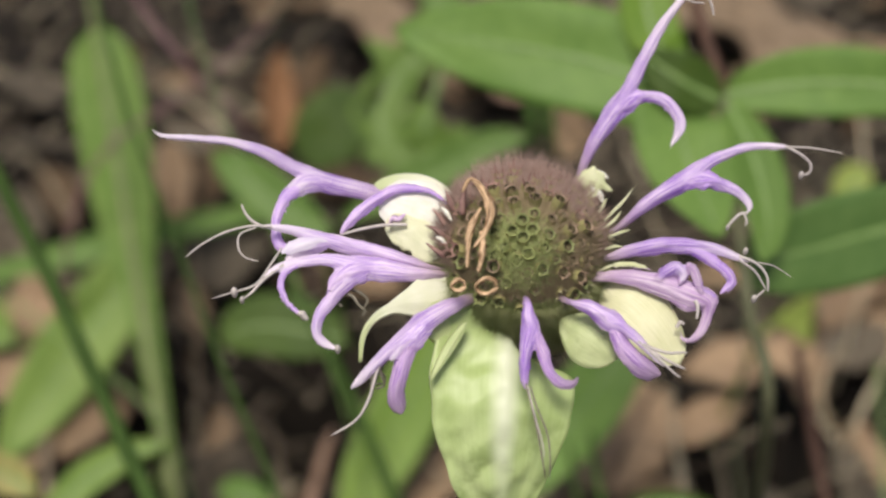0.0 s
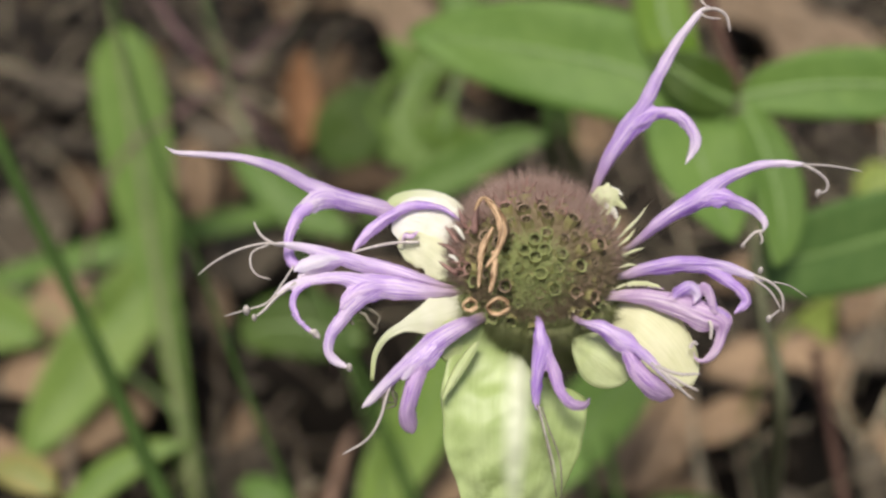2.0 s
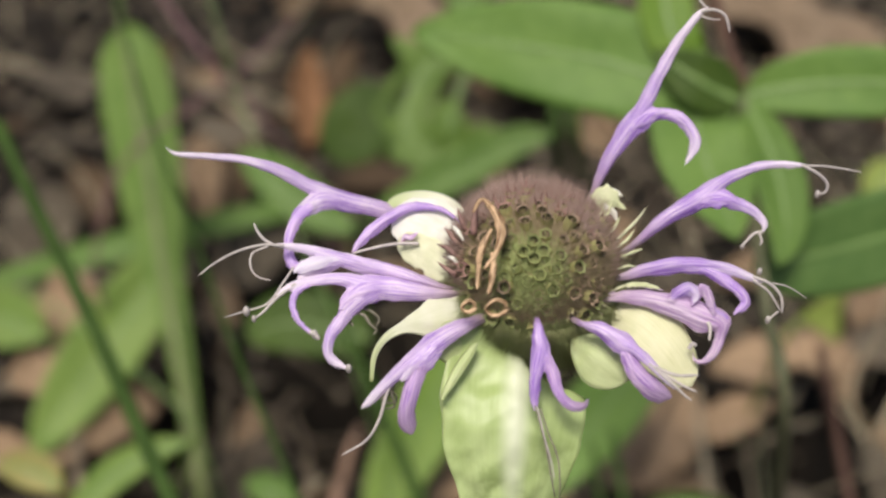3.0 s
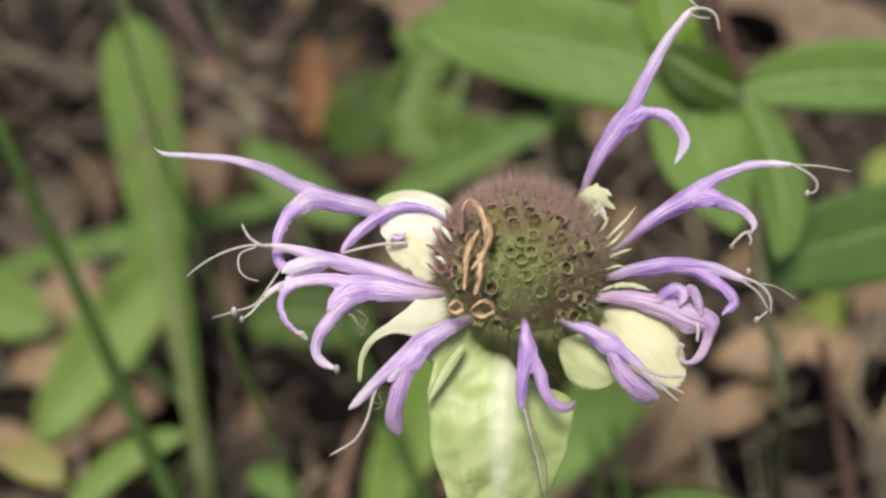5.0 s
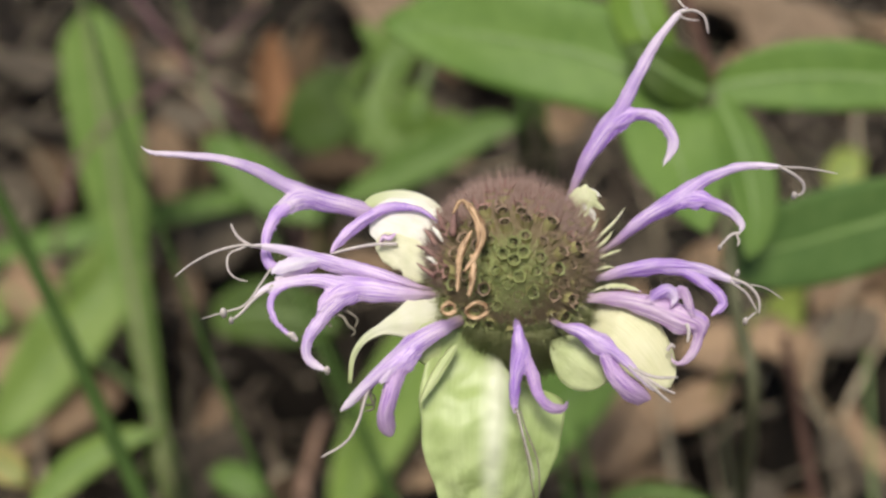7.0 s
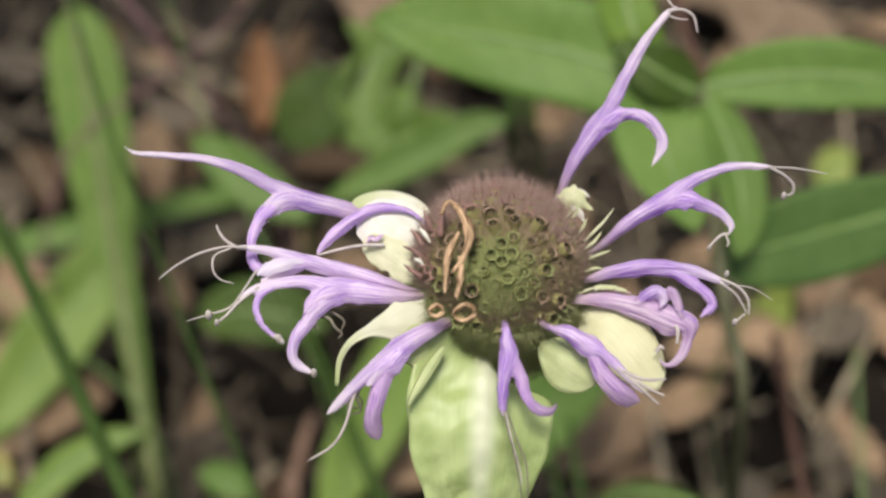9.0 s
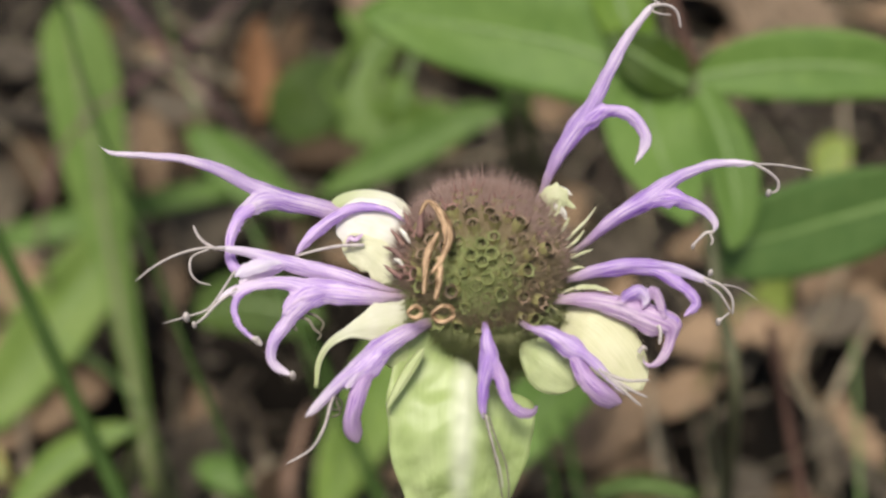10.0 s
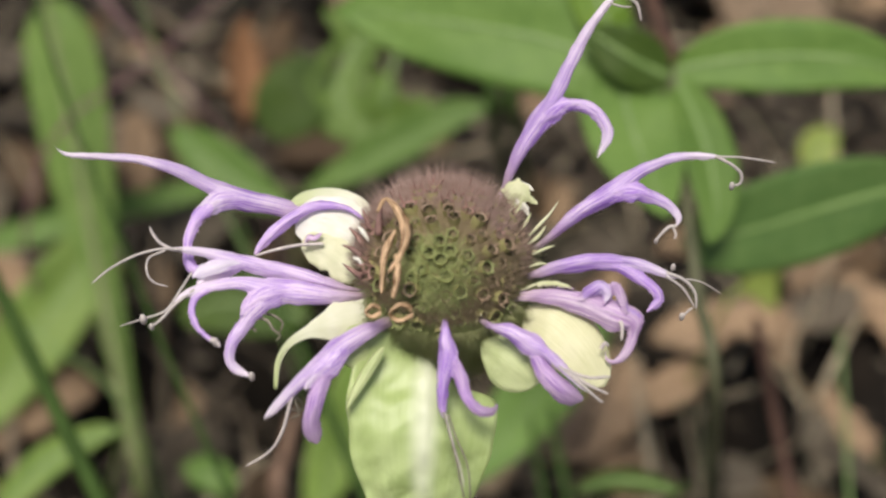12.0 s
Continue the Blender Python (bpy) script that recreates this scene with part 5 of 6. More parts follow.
left_root = Vector((-0.1150, 0.3550, -0.0060))
left_plant = thing("broadleaf_plant", left_root, "green plant with broad drooping leaves beside the grass", "plant")
leaf(left_plant, [(-0.0960, 0.3229, 0.0506), (-0.1059, 0.3059, 0.0416), (-0.1179, 0.2881, 0.0315), (-0.1294, 0.2707, 0.0219), (-0.1396, 0.2543, 0.0135)], 0.0262, LEAF_FRESH, seed=33, peak=0.45, blunt=0.6, face=(0.15, -0.6, 0.8), stalk=[left_root])
leaf(left_plant, [(-0.1425, 0.2953, 0.0272), (-0.1485, 0.2981, 0.0300), (-0.1585, 0.3011, 0.0327), (-0.1725, 0.3014, 0.0323)], 0.02240, LEAF_FRESH, seed=34, peak=0.5, face=(0.1, -0.6, 0.8), stalk=[left_root])
corner_root = Vector((-0.094, 0.232, -0.006))
corner = thing("broadleaf_plant", corner_root, "small green seedling with a yellowing leaf", "plant")
leaf(corner, [(-0.0640, 0.1925, 0.0975), (-0.0700, 0.1921, 0.0968), (-0.0764, 0.1893, 0.0957), (-0.0836, 0.1849, 0.0934), (-0.0904, 0.1781, 0.0900), (-0.0935, 0.1720, 0.0860)], 0.0088, LEAF_FRESH, seed=35, peak=0.5, face=(0.1, -0.6, 0.8), stalk=[corner_root])
leaf(corner, [(-0.0972, 0.1849, 0.0867), (-0.1024, 0.1891, 0.0881), (-0.1085, 0.1913, 0.0888), (-0.1161, 0.1925, 0.0883)], 0.010, LEAF_YELLOW, seed=36, peak=0.5, face=(0.1, -0.6, 0.8), stalk=[corner_root])

tuft_root = Vector((-0.048, 0.232, -0.006))
tuft = thing("seedling", tuft_root, "small green seedling among dry stalks", "plant")
leaf(tuft, [(-0.0590, 0.2200, 0.0425), (-0.0540, 0.2180, 0.0440), (-0.0490, 0.2160, 0.0435), (-0.0440, 0.2120, 0.0410)], 0.0100, LEAF, seed=37, peak=0.5, blunt=0.5, face=(0.1, -0.6, 0.8), stalk=[tuft_root])

# leaves of a plant behind and below the bee balm
near_root = Vector((0.046, 0.300, -0.008))
near_plant = thing("broadleaf_plant", near_root, "bright green plant with smooth lance-shaped leaves", "plant")
leaf(near_plant, [(0.0185, 0.2895, 0.0610), (0.0070, 0.2706, 0.0506), (-0.0041, 0.2522, 0.0408), (-0.0148, 0.2325, 0.0310), (-0.0224, 0.2146, 0.0232)], 0.0235, LEAF_FRESH, seed=40, fold=0.1, peak=0.5, blunt=0.55, face=(0.2, -0.65, 0.75), stalk=[near_root])
leaf(near_plant, [(0.0681, 0.2609, 0.0690), (0.0584, 0.2480, 0.0621), (0.0468, 0.2335, 0.0579), (0.0349, 0.2200, 0.0532), (0.0237, 0.2080, 0.0473)], 0.0225, LEAF, seed=41, fold=0.1, peak=0.4, blunt=0.7, face=(-0.2, -0.65, 0.75), stalk=[near_root])
bottom_root = Vector((0.055, 0.19, -0.006))
bottom_plant = thing("broadleaf_plant", bottom_root, "low dark and shaded green leaf near the ground", "plant")
leaf(bottom_plant, [(0.0658, 0.1542, 0.1208), (0.0577, 0.1559, 0.1223), (0.0503, 0.1564, 0.1224), (0.0429, 0.1551, 0.1206)], 0.0050, LEAF_DARK_SHADED, seed=42, peak=0.5, blunt=0.5, face=(0, -0.7, 0.7), stalk=[bottom_root])

# ---- grass ----
blade_root = Vector((-0.0710, 0.2320, -0.0060))
grass = thing("grass_plant", blade_root, "broad upright green grass blade with its stem", "grass")
leaf(grass, [(-0.0735, 0.2209, 0.0287), (-0.0798, 0.2431, 0.0353), (-0.0880, 0.2753, 0.0485), (-0.0979, 0.3095, 0.0683), (-0.1065, 0.3440, 0.0906), (-0.1110, 0.3623, 0.1020), (-0.1123, 0.3733, 0.1097)], 0.02520, GRASS, name="blade", seed=50, fold=0.22, wave=0.015, profile=([0, 0.13, 0.24, 0.36, 0.47, 0.53, 0.59, 0.70, 0.82, 0.92, 0.97, 1.0], [0.17, 0.21, 0.26, 0.36, 0.47, 0.64, 0.78, 0.90, 1.0, 0.92, 0.6, 0.08]), face=(0.15, -0.85, 0.5), n=48, rib_width=0.0018, rib_material=GRASS, stalk=[blade_root])
part("stem", tube([(-0.1098, 0.3580, 0.1398), (-0.1050, 0.3379, 0.1176), (-0.0976, 0.3106, 0.0965), (-0.0904, 0.2828, 0.0794), (-0.0825, 0.2537, 0.0606), (-0.0726, 0.2194, 0.0407), blade_root], [0.0018, 0.00225, 0.0027, 0.0033, 0.0042, 0.0052], n=40, ring=8), STEM_OLIVE, grass, "olive stem")


def run_on(points):
    """The line of a stem, its foot moved so that it bends down gently where it leaves the open."""
    line = [Vector(p) for p in points[:-1]]
    d = (line[-1] - line[-2]).normalized()
    if line[-1].z < 0.05:
        return line + [Vector(points[-1])]
    a = line[-1] + d * 0.02
    b = a + d * 0.018 + Vector((0, 0.004, -0.014))
    c = b + Vector((d.x * 0.012, d.y * 0.008, -0.03))
    return line + [q for q in (a, b, c) if q.z > 0.012] + [Vector((c.x, c.y, -0.006))]


def grass_stem(points, widths, material, label, group="grass stems", straight=True):
    *points, foot = run_on(points) if straight else [Vector(p) for p in points]
    points.append(foot)
    s = thing("grass", foot, label, "grass", group)
    part("stalk", tube(points, [w / 1000 for w in widths], n=36, ring=8), material, s)
    return s


grass_stem([(-0.0949, 0.2065, 0.1879), (-0.0865, 0.1934, 0.1780), (-0.0781, 0.1812, 0.1693), (-0.0692, 0.1672, 0.1600), (-0.0607, 0.1531, 0.1507), (-0.0526, 0.1398, 0.1437), (-0.0644, 0.1325, -0.0264)], [2.9, 3.3, 3.5, 3.6, 3.7], STEM, "thick dark green grass stem leaning over")
grass_stem([(-0.0715, 0.2306, 0.2064), (-0.0672, 0.2191, 0.1968), (-0.0622, 0.2069, 0.1879), (-0.0559, 0.1941, 0.1784), (-0.0494, 0.1812, 0.1703), (-0.0418, 0.1653, 0.1604), (-0.0343, 0.1513, 0.1527), (-0.0273, 0.1382, 0.1458), (-0.03, 0.135, -0.006)], [0.9, 1.0, 1.2, 1.6, 2.0, 2.4], STEM, "slender green grass stem leaning across the blade")
grass_stem([(-0.0427, 0.2759, 0.0908), (-0.0370, 0.2629, 0.0850), (-0.0280, 0.2462, 0.0794), (-0.0188, 0.2276, 0.0737), (-0.0071, 0.2017, 0.0643), (0.0001, 0.1961, -0.1423)], [1.68, 2.8, 3.64, 4.06, 4.2], STEM, "upright green grass stem with node")
grass_stem([(-0.1378, 0.2802, 0.0713), (-0.1209, 0.2690, 0.0671), (-0.1034, 0.2560, 0.0610), (-0.0758, 0.2316, 0.0575), (-0.066, 0.222, -0.006)], [0.8, 0.8, 0.9, 0.9], LEAF_RIB, "thin pale green stalk", "grass stems", False)
grass_stem([(-0.0613, 0.2778, 0.1773), (-0.0573, 0.2679, 0.1664), (-0.0505, 0.2509, 0.1552), (-0.0418, 0.2352, 0.1456), (-0.0358, 0.2250, 0.1375), (-0.035, 0.27, -0.006)], [0.5, 0.6, 0.6, 0.7], LEAF_RIB, "thin pale green stalk")
grass_stem([(-0.0866, 0.3230, 0.1514), (-0.0802, 0.3166, 0.1446), (-0.0719, 0.3096, 0.1372), (-0.0659, 0.3085, 0.1288), (-0.0882, 0.4750, -0.0050)], [1.4, 1.6, 1.6, 1.4], STEM_PURPLE, "purple stalk rising from leaf litter", "purple stalks")
grass_stem([(-0.0514, 0.3691, 0.1148), (-0.0587, 0.3603, 0.1121), (-0.0727, 0.3430, 0.1069), (-0.0859, 0.3280, 0.1044), (-0.1400, 0.4603, -0.0050)], [1.0, 1.3, 1.4, 1.4], STEM_PURPLE, "purple stalk rising from leaf litter", "purple stalks")
grass_stem([(-0.0786, 0.3172, 0.0557), (-0.0760, 0.2928, 0.0434), (-0.0722, 0.2645, 0.0345), (-0.0677, 0.2328, 0.0217), (-0.0660, 0.2230, -0.0050)], [1.0, 1.2, 1.4], TWIG, "dry beige stalk standing in leaf litter", "dry stalks", False)
grass_stem([(-0.0277, 0.2586, 0.0225), (-0.0299, 0.2479, 0.0255), (-0.0316, 0.2356, 0.0266), (-0.0330, 0.2236, 0.0281), (-0.0330, 0.2180, -0.0050)], [3.4, 4.4, 4.6], DEAD_RUSSET, "russet dry stalk standing in leaf litter", "dry stalks", False)
grass_stem([(-0.0519, 0.2807, 0.0161), (-0.0608, 0.2620, 0.0171), (-0.0698, 0.2427, 0.0176), (-0.0753, 0.2348, 0.0160), (-0.0790, 0.2300, 0.0040)], [2.2, 3.0, 3.0], TWIG, "beige twig lying across the litter", "dry stalks", False)
grass_stem([(-0.1247, 0.2590, 0.0181), (-0.1209, 0.2463, 0.0191), (-0.1172, 0.2328, 0.0191), (-0.1150, 0.2260, -0.0050)], [3.0, 3.6, 3.8], TWIG, "beige twig standing in leaf litter", "dry stalks", False)
grass_stem([(0.0976, 0.2115, 0.1137), (0.0985, 0.2058, 0.1091), (0.1008, 0.1934, 0.0990), (0.1025, 0.1787, 0.0902), (0.10, 0.20, -0.006)], [2.6, 3.0, 3.2, 3.2], STEM_RED, "red-brown upright woody stalk", "woody stalks")
grass_stem([(0.0443, 0.1989, 0.0945), (0.0456, 0.1929, 0.0880), (0.0473, 0.1821, 0.0834), (0.045, 0.22, -0.006)], [2.0, 2.2, 2.3], STEM, "short green stalk in leaf litter")
grass_stem([(0.0406, 0.2034, 0.0844), (0.0414, 0.1983, 0.0787), (0.0425, 0.1882, 0.0749), (0.03, 0.225, -0.006)], [1.6, 1.9, 2.1], STEM, "short green stalk in leaf litter")
grass_stem([(0.0924, 0.2387, 0.0967), (0.0918, 0.2266, 0.0907), (0.0882, 0.2108, 0.0802), (0.0871, 0.1902, 0.0721), (0.08, 0.22, -0.006)], [1.0, 1.2, 1.3], STEM_GREY, "thin grey-green stalk")
grass_stem([(0.1273, 0.2224, 0.0954), (0.1263, 0.2087, 0.0876), (0.1254, 0.1903, 0.0744), (0.13, 0.215, -0.006)], [1.1, 1.2, 1.3], LEAF_RIB, "thin pale green stalk")
grass_stem([(0.1521, 0.2584, 0.0620), (0.1473, 0.2535, 0.0487), (0.1420, 0.2470, 0.0337), (0.1472, 0.2579, -0.0030)], [1.6, 1.9, 2.0], STRAW, "pale dry stalk in leaf litter", "dry stalks")
grass_stem([(0.1727, 0.3758, 0.0745), (0.1696, 0.3576, 0.0690), (0.1671, 0.3399, 0.0640), (0.2017, 0.3905, -0.0050)], [1.2, 1.5, 1.6], STRAW, "pale dry stalk in leaf litter", "dry stalks")
grass_stem([(0.0725, 0.2396, 0.0666), (0.0684, 0.2373, 0.0563), (0.0642, 0.2325, 0.0431), (0.0679, 0.2542, -0.0030)], [1.4, 1.7, 1.8], TWIG, "brown dry stalk in leaf litter", "dry stalks")
grass_stem([(0.0776, 0.2395, 0.0668), (0.0773, 0.2327, 0.0591), (0.0786, 0.2258, 0.0515), (0.0929, 0.2542, -0.0030)], [1.2, 1.5, 1.6], STRAW, "pale dry stalk in leaf litter", "dry stalks")


# pale stalks lying across each other low down
for line in ([(-0.0461, 0.2783, 0.0200), (-0.0550, 0.2539, 0.0250), (-0.0699, 0.2431, 0.0120)], [(-0.0891, 0.2989, 0.0150), (-0.0671, 0.2730, 0.0200), (-0.0531, 0.2613, 0.0100)], [(-0.0734, 0.2853, 0.0120), (-0.0464, 0.2580, 0.0200), (-0.0213, 0.2419, 0.0120)],
             [(-0.1058, 0.2833, 0.0200), (-0.0895, 0.2679, 0.0200), (-0.0733, 0.2548, 0.0120)], [(-0.0695, 0.3224, 0.0120), (-0.0512, 0.2917, 0.0200), (-0.0331, 0.2844, 0.0100)], [(0.1617, 0.3088, 0.0150), (0.1424, 0.2744, 0.0220), (0.1502, 0.2605, 0.0080)],
             [(0.1375, 0.2805, 0.0150), (0.1427, 0.2583, 0.0200), (0.1499, 0.2467, 0.0100)], [(0.1019, 0.2524, 0.0120), (0.1126, 0.2566, 0.0220), (0.1342, 0.2725, 0.0120)], [(-0.1566, 0.3548, 0.0200), (-0.1362, 0.3322, 0.0200), (-0.1209, 0.3131, 0.0120)],
             [(-0.1806, 0.4282, 0.0150), (-0.1595, 0.4057, 0.0200), (-0.1378, 0.3746, 0.0120)], [(-0.0344, 0.3146, 0.0200), (-0.0210, 0.2918, 0.0200), (-0.0164, 0.2688, 0.0100)], [(0.1829, 0.4342, 0.0150), (0.1922, 0.4069, 0.0200), (0.2153, 0.4243, 0.0100)], [(-0.1196, 0.5192, 0.0150), (-0.0872, 0.4864, 0.0200), (-0.0566, 0.5046, 0.0120)], [(-0.1794, 0.4871, 0.0150), (-0.1501, 0.4658, 0.0200), (-0.1262, 0.4879, 0.0120)]):
    foot = Vector(line[-1])
    stalk = thing("dry_grass", foot, "pale dry grass stalk lying across the litter", "dry grass", "dry grass stalks")
    part("stalk", tube(line, [0.0007, 0.0009, 0.0006], n=14, ring=6, rough=0.2), TWIG if foot.x < 0 and foot.y < 0.30 else STRAW, stalk)


# ---- fallen leaves ----
def dead_leaf_mesh(name, seed, material):
    rnd = random.Random(seed)
    bow, twist = rnd.uniform(0.1, 0.5), rnd.uniform(-0.3, 0.3)
    points = [(0, -0.5, 0), (0.03 * twist, -0.17, 0.10 * bow), (-0.05 * twist, 0.17, 0.12 * bow), (0.1 * twist, 0.5, -0.25 * bow * rnd.choice((-1, 1)))]
    bm = leaf_shape(points, rnd.uniform(0.36, 0.62), face=(twist * 0.5, 0, 1), fold=rnd.uniform(-0.3, 0.55), wave=rnd.uniform(0.10, 0.24), peak=rnd.uniform(0.35, 0.6), blunt=rnd.uniform(0.5, 0.9), n=16, m=4, seed=seed, thick=0.004, ragged=rnd.uniform(0.1, 0.6))
    data = finish(bm, name, material)
    ribs[data.name] = finish(tube([(0, -0.72, 0.02), *[Vector(q) + Vector((0, 0, 0.008)) for q in points[:3]], Vector(points[3]).lerp(Vector(points[2]), 0.25)], [0.022, 0.03, 0.026, 0.018, 0.008], n=10, ring=5, face=(0, 0, 1)), "midrib", material)
    return data


def finish(bm, name, material):
    bmesh.ops.recalc_face_normals(bm, faces=bm.faces)
    data = bpy.data.meshes.new(name)
    bm.to_mesh(data)
    bm.free()
    data.materials.append(material)
    for f in data.polygons:
        f.use_smooth = True
    return data


ribs = {}


KINDS = [(DEAD_TAN, "tan dry fallen leaf, curled"), (DEAD_BROWN, "dark brown fallen leaf on humus"), (DEAD_GREY, "weathered grey-brown fallen leaf on humus")]
DEAD = [(dead_leaf_mesh("dead_leaf", 100 + k, KINDS[k % 3][0]), KINDS[k % 3][1]) for k in range(18)]
DEAD_DUNS = dead_leaf_mesh("dead_leaf", 160, DEAD_DUN)
DEAD_RUSSETS = dead_leaf_mesh("dead_leaf", 170, DEAD_RUSSET)
DEAD_ORANGES = dead_leaf_mesh("dead_leaf", 150, DEAD_ORANGE)


def dead_leaf(data, place, length, turn, tilt=(0, 0), label="", width=1.0):
    ob = new("dead_leaf", data)
    ob.matrix_world = Matrix.Translation(place) @ Matrix.Rotation(radians(turn), 4, "Z") @ Euler((radians(tilt[0]), radians(tilt[1]), 0)).to_matrix().to_4x4() @ Matrix.Diagonal((length * width, length, length, 1))
    rib = new("midrib", ribs[data.name])
    rib.parent = ob
    return tagged(ob, label, "dead leaf", "fallen leaves")


# the ones that stand out
TAN, BROWN, GREY = DEAD[0::3], DEAD[1::3], DEAD[2::3]
dead_leaf(DEAD_DUNS, (0.1840, 0.5294, 0.0120), 0.105, 80, (10, 5), "large tan fallen leaf, slightly cupped", 1.4)
dead_leaf(DEAD_RUSSETS, (0.0400, 0.4780, 0.0170), 0.060, 70, (8, 6), "russet tan fallen leaf on humus", 1.2)
dead_leaf(DEAD_ORANGES, (-0.0626, 0.4560, 0.0200), 0.048, 8, (35, 8), "orange-brown dead leaf standing on edge", 0.8)
dead_leaf(TAN[1][0], (0.1198, 0.2873, 0.0180), 0.046, 78, (-18, 22), "tan fallen leaf with a curled edge", 1.5)
dead_leaf(TAN[2][0], (0.0709, 0.2610, 0.0120), 0.052, -43, (5, 12), "curled tan fallen leaf on humus", 1.2)
dead_leaf(TAN[3][0], (0.1030, 0.2708, 0.0140), 0.034, -60, (8, 18), "curled tan fallen leaf on humus", 1.1)
dead_leaf(TAN[0][0], (0.1418, 0.2956, 0.0120), 0.034, 20, (10, 0), "curled tan fallen leaf on humus", 1.1)
dead_leaf(TAN[4][0], (-0.1207, 0.2683, 0.0120), 0.044, -65, (8, 12), "pinkish tan fallen leaf on humus", 1.1)
dead_leaf(TAN[5][0], (-0.1381, 0.3006, 0.0160), 0.060, 20, (0, 5), "pinkish tan fallen leaf on humus", 1.2)
dead_leaf(TAN[1][0], (-0.1024, 0.4024, 0.0140), 0.040, 10, (30, 0), "curled tan fallen leaf on humus", 0.8)
dead_leaf(BROWN[2][0], (-0.0864, 0.4111, 0.0120), 0.036, -12, (30, 0), "dark brown fallen leaf on humus", 0.9)
dead_leaf(BROWN[3][0], (-0.1499, 0.3928, 0.0120), 0.036, 30, (15, 10), "reddish brown fallen leaf on humus", 1.0)
dead_leaf(GREY[1][0], (-0.1814, 0.4801, 0.0100), 0.040, 85, (5, 10), "weathered grey-brown fallen leaf on humus", 0.9)
dead_leaf(GREY[2][0], (-0.1688, 0.4372, 0.0100), 0.045, 95, (5, 10), "weathered grey-brown fallen leaf on humus", 0.8)
dead_leaf(GREY[3][0], (-0.0860, 0.3600, 0.0140), 0.030, 35, (12, 8), "weathered grey-brown fallen leaf on humus", 1.1)
dead_leaf(GREY[1][0], (-0.0740, 0.3560, 0.0140), 0.034, -30, (14, 6), "weathered grey-brown fallen leaf on humus", 1.2)
dead_leaf(TAN[2][0], (-0.0850, 0.3260, 0.0140), 0.024, 20, (16, 4), "curled tan fallen leaf on humus", 1.1)
dead_leaf(GREY[4][0], (-0.0974, 0.4428, 0.0100), 0.035, 80, (5, 5), "weathered grey-brown fallen leaf on humus", 1.2)
dead_leaf(GREY[0][0], (-0.0706, 0.2412, 0.0120), 0.022, 10, (20, 0), "weathered grey-brown fallen leaf on humus", 1.2)
dead_leaf(TAN[3][0], (-0.1010, 0.3002, 0.0160), 0.016, 70, (20, 10), "pale curled fallen leaf on humus", 1.2)
dead_leaf(BROWN[1][0], (-0.0486, 0.4709, 0.0180), 0.040, -15, (30, 10), "dark brown fallen leaf on humus", 0.9)
dead_leaf(TAN[0][0], (0.0090, 0.2492, 0.0100), 0.040, 120, (0, 0), "curled tan fallen leaf on humus")
dead_leaf(DEAD_DUNS, (-0.0138, 0.5406, 0.0120), 0.065, 75, (10, 0), "curled tan fallen leaf on humus", 1.1)
dead_leaf(TAN[5][0], (0.1579, 0.2540, 0.0100), 0.030, 40, (12, 5), "curled tan fallen leaf on humus", 1.1)
dead_leaf(GREY[4][0], (0.1630, 0.3062, 0.0140), 0.036, -72, (10, 14), "weathered grey-brown fallen leaf on humus", 1.0)
dead_leaf(TAN[3][0], (0.1726, 0.3394, 0.0140), 0.050, -32, (10, 15), "curled tan fallen leaf on humus", 1.1)
dead_leaf(BROWN[4][0], (0.1317, 0.2252, 0.0120), 0.034, 80, (5, 5), "dark brown fallen leaf on humus", 1.1)
dead_leaf(GREY[3][0], (0.1178, 0.2293, 0.0120), 0.026, 15, (15, 0), "weathered grey-brown fallen leaf on humus", 1.0)
dead_leaf(GREY[5][0], (0.1468, 0.2456, 0.0120), 0.030, 8, (20, 10), "weathered grey-brown fallen leaf on humus", 0.7)
dead_leaf(GREY[2][0], (0.1582, 0.2360, 0.0120), 0.030, 40, (10, 10), "weathered grey-brown fallen leaf on humus", 1.0)


def scatter_leaves(count, seed, x0, x1, y0, y1):
    rnd = random.Random(seed)
    for _ in range(count):
        x, y = rnd.uniform(x0, x1), rnd.uniform(y0, y1)
        size = rnd.uniform(0.016, 0.046)
        if in_hollow(x, y, size * 0.28):
            continue
        data, label = rnd.choice(DEAD if x > 0.02 else DEAD + BROWN + GREY)
        lift, turn, tilt, wide = rnd.uniform(0.001, 0.010), rnd.uniform(0, 360), (rnd.gauss(0, 28), rnd.gauss(0, 28)), rnd.uniform(0.8, 1.3)
        if not any(math.hypot(x - a, y - b) < r for a, b, r, deep in CLEARINGS):
            dead_leaf(data, (x, y, ground_height(x, y) + lift), size, turn, tilt, label, wide)


scatter_leaves(285, 1, -0.30, 0.34, 0.18, 0.75)


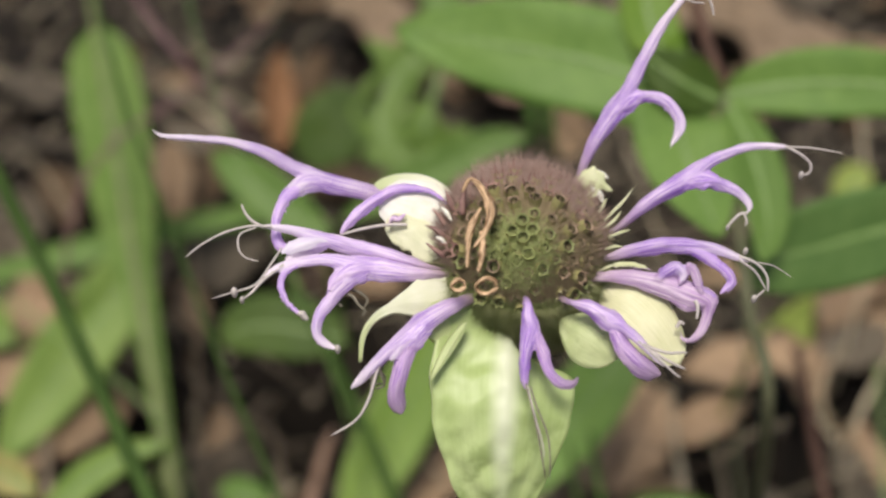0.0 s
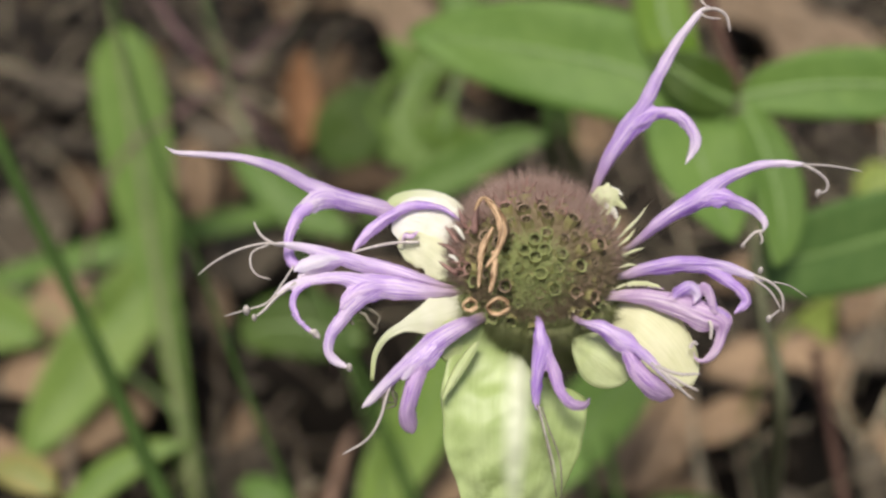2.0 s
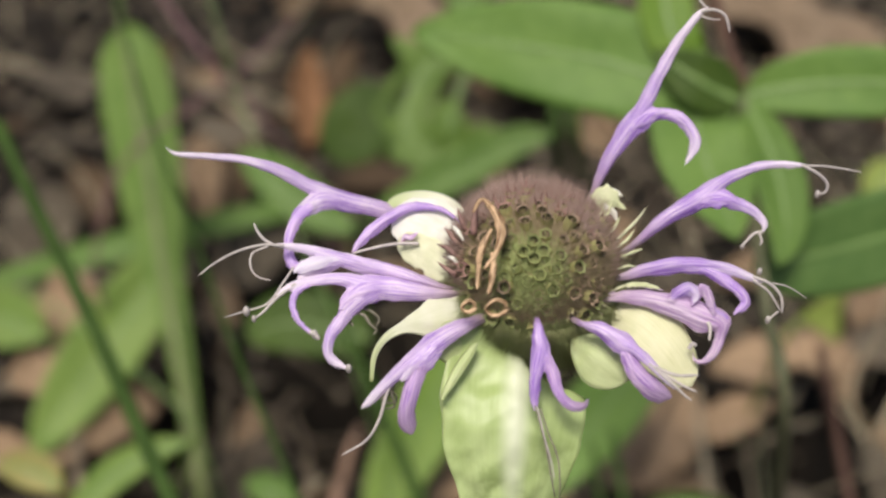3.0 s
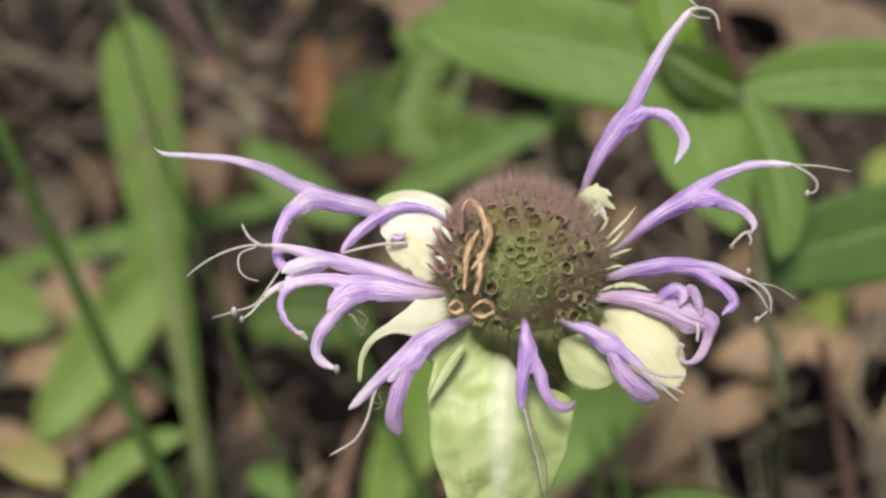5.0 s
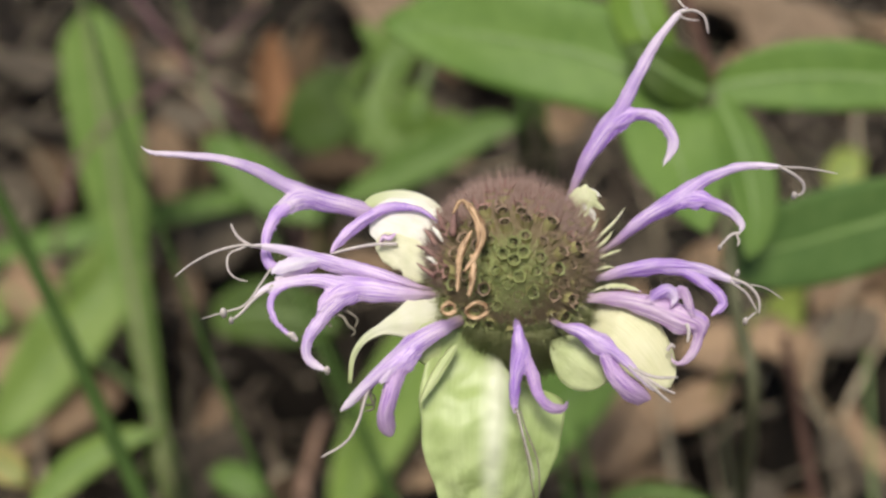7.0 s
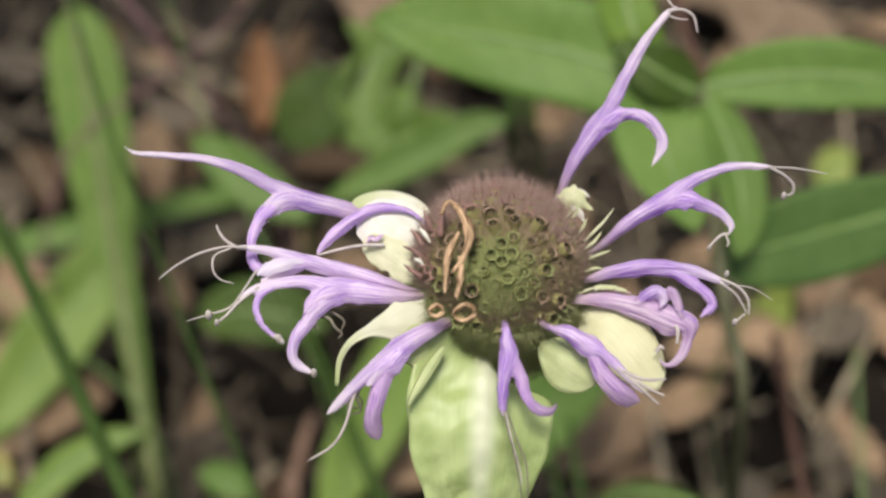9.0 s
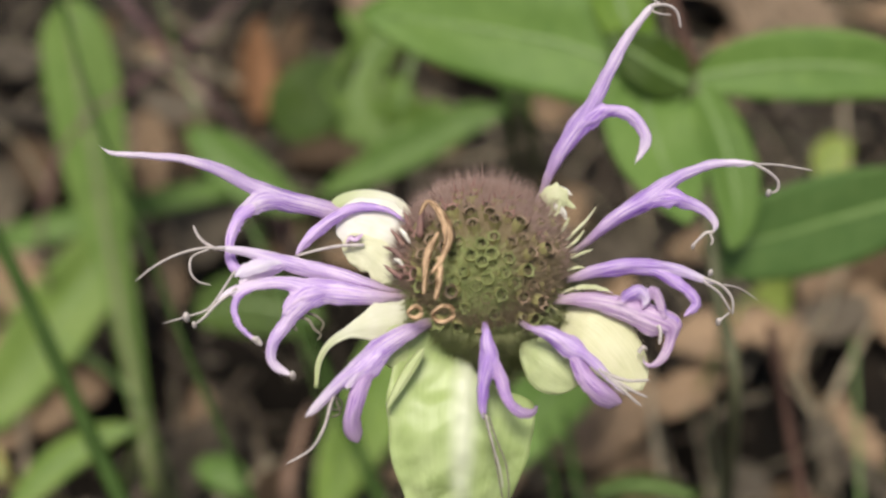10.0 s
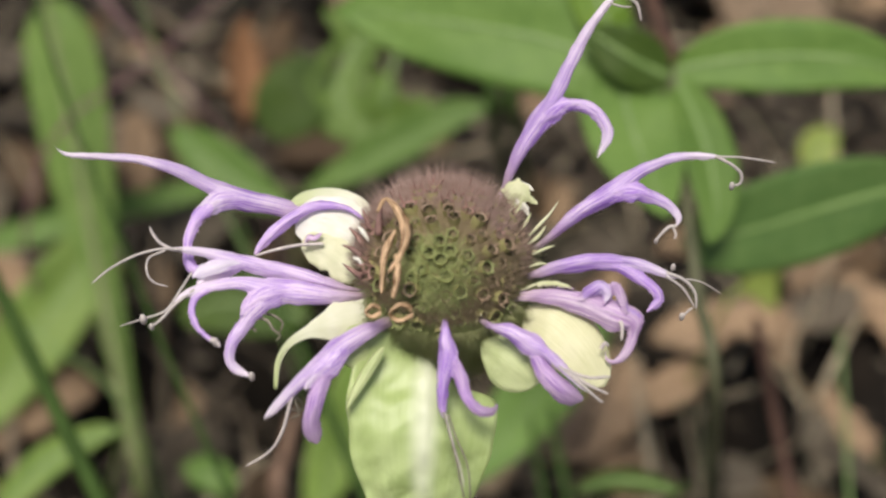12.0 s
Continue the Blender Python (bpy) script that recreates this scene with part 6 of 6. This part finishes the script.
def scatter_twigs(count, seed, x0, x1, y0, y1):
    rnd = random.Random(seed)
    for k in range(count):
        x, y = rnd.uniform(x0, x1), rnd.uniform(y0, y1)
        if in_hollow(x, y):
            continue
        long, turn = rnd.uniform(0.025, 0.10), rnd.uniform(0, math.tau)
        z = ground_height(x, y) + rnd.uniform(0.006, 0.016)
        rise = rnd.gauss(0.0, 0.10)
        d = Vector((math.cos(turn), math.sin(turn), rise)) * long
        side = Vector((-d.y, d.x, 0)) * rnd.uniform(-0.12, 0.12)
        mid = Vector((x, y, max(z, 0.004 - min(0, d.z / 2))))
        line = [mid - d / 2, mid - d * 0.15 + side, mid + d * 0.2 + side * 0.6, mid + d / 2]
        w = rnd.choice((0.0007, 0.0010, 0.0014, 0.0022))
        material = rnd.choice((TWIG, TWIG, STRAW))
        if crosses_bare(line[0], line[-1]):
            continue
        ob = mesh_object("twig", tube(line, [w, w * 0.9, w * 0.6], n=10, ring=6, rough=0.25, seed=k), material, None, "", line[0])
        ob.location = line[0]
        tagged(ob, "thin dry twig on the leaf litter", "twig", "twigs")


scatter_twigs(260, 5, -0.28, 0.32, 0.2, 0.7)


def scatter_straws(count, seed, x0, x1, y0, y1):
    """Thin dead grass stalks, leaning every way."""
    rnd = random.Random(seed)
    for k in range(count):
        x, y = rnd.uniform(x0, x1), rnd.uniform(y0, y1)
        foot = Vector((x, y, ground_height(x, y) - 0.002))
        turn, long = rnd.uniform(0, math.tau), rnd.uniform(0.03, 0.09)
        lean = rnd.uniform(0.3, 1.1)
        d = Vector((math.cos(turn) * lean, math.sin(turn) * lean, rnd.uniform(0.25, 0.9))).normalized() * long
        w = rnd.uniform(0.0006, 0.0013)
        dry = rnd.choice((STRAW, STRAW, TWIG, STEM_GREY))
        if crosses_bare(foot, foot + d):
            continue
        ob = mesh_object("dry_grass", tube([foot, foot + d * 0.4, foot + d * 0.8 + Vector((0, 0, -0.002)), foot + d + Vector((0, 0, -0.006))], [w, w, w * 0.5], n=10, ring=5), dry, None, "", foot)
        ob.location = foot
        tagged(ob, "thin dry grass stalk leaning in leaf litter", "dry grass", "dry grass stalks")


scatter_straws(110, 31, 0.03, 0.24, 0.20, 0.42)
scatter_straws(45, 32, -0.26, 0.02, 0.22, 0.60)
scatter_straws(50, 33, 0.0, 0.30, 0.36, 0.62)


def build_crumbs():
    """Small bits of bark and leaf on the humus."""
    rnd = random.Random(8)
    verts, faces = [], []
    for _ in range(5000):
        x, y = rnd.gauss(0.02, 0.22), rnd.gauss(0.42, 0.2)
        if in_hollow(x, y) or crosses_bare((x, y, 0), (x, y, 0), 1.0):
            continue
        z = ground_height(x, y) + 0.001
        a, r, t = rnd.uniform(0, math.tau), rnd.uniform(0.0012, 0.0045), rnd.uniform(0.0002, 0.0010)
        u, v = Vector((math.cos(a), math.sin(a), rnd.gauss(0, 0.4))) * r, Vector((-math.sin(a), math.cos(a), rnd.gauss(0, 0.4))) * r * rnd.uniform(0.25, 0.8)
        c, k = Vector((x, y, z)), len(verts)
        w = Vector((0, 0, t))
        verts += [c - u, c + v, c + u, c - v, c + w + u * 0.2]
        faces += [(k, k + 3, k + 4), (k + 3, k + 2, k + 4), (k + 2, k + 1, k + 4), (k + 1, k, k + 4)]
    data = bpy.data.meshes.new("leaf_crumbs")
    data.from_pydata(verts, [], faces)
    data.materials.append(DEAD_GREY)
    tagged(new("leaf_crumbs", data), "crumbled bits of dead leaf and bark on dark humus", "litter", kind="stuff")


build_crumbs()


def build_far_litter():
    """The leaf litter going on past the plants, too far off to tell leaf from leaf."""
    rnd = random.Random(77)
    verts, faces = [], []
    for _ in range(14000):
        far, turn = 0.36 + rnd.expovariate(0.45), rnd.uniform(0, math.tau)
        x, y = math.cos(turn) * far, 0.42 + math.sin(turn) * far
        c = Vector((x, y, ground_height(x, y) + rnd.uniform(0.003, 0.012)))
        a, long = rnd.uniform(0, math.tau), rnd.uniform(0.02, 0.045)
        u = Vector((math.cos(a), math.sin(a), rnd.gauss(0, 0.25))) * long
        v = Vector((-math.sin(a), math.cos(a), rnd.gauss(0, 0.25))) * long * rnd.uniform(0.3, 0.55)
        k, up = len(verts), Vector((0, 0, long * 0.2))
        verts += [c - u, c - u * 0.4 + v, c + u * 0.4 + v * 0.9, c + u, c + u * 0.4 - v * 0.9, c - u * 0.4 - v, c + up]
        faces += [(k + i, k + (i + 1) % 6, k + 6) for i in range(6)]
    data = bpy.data.meshes.new("leaf_litter")
    data.from_pydata(verts, [], faces)
    data.materials.append(DEAD_BROWN)
    tagged(new("leaf_litter", data), "brown fallen leaves covering the woodland floor", "litter", kind="stuff")


build_far_litter()


# ---- what moves: a gust rocks the bee balm on its stem, then it stands still ----
SWAY = [(0.0, -23, -12), (0.1, -47, -24), (0.2, -57, -34), (0.3, -38, -38), (0.4, -17, -32), (0.5, 2, -14), (0.6, 7, 6), (0.7, 5, 21), (0.8, 3, 20), (0.9, 0, 11), (1.0, 0, 0), (1.2, 0, 0), (6.0, 0, 0), (12.0, 0, 0)]


def motions():
    walk(bee_balm, [(t, pose(*BASE, 0.0209 * ahead, 0.01374 * aside, 0)) for t, aside, ahead in SWAY])


motions()
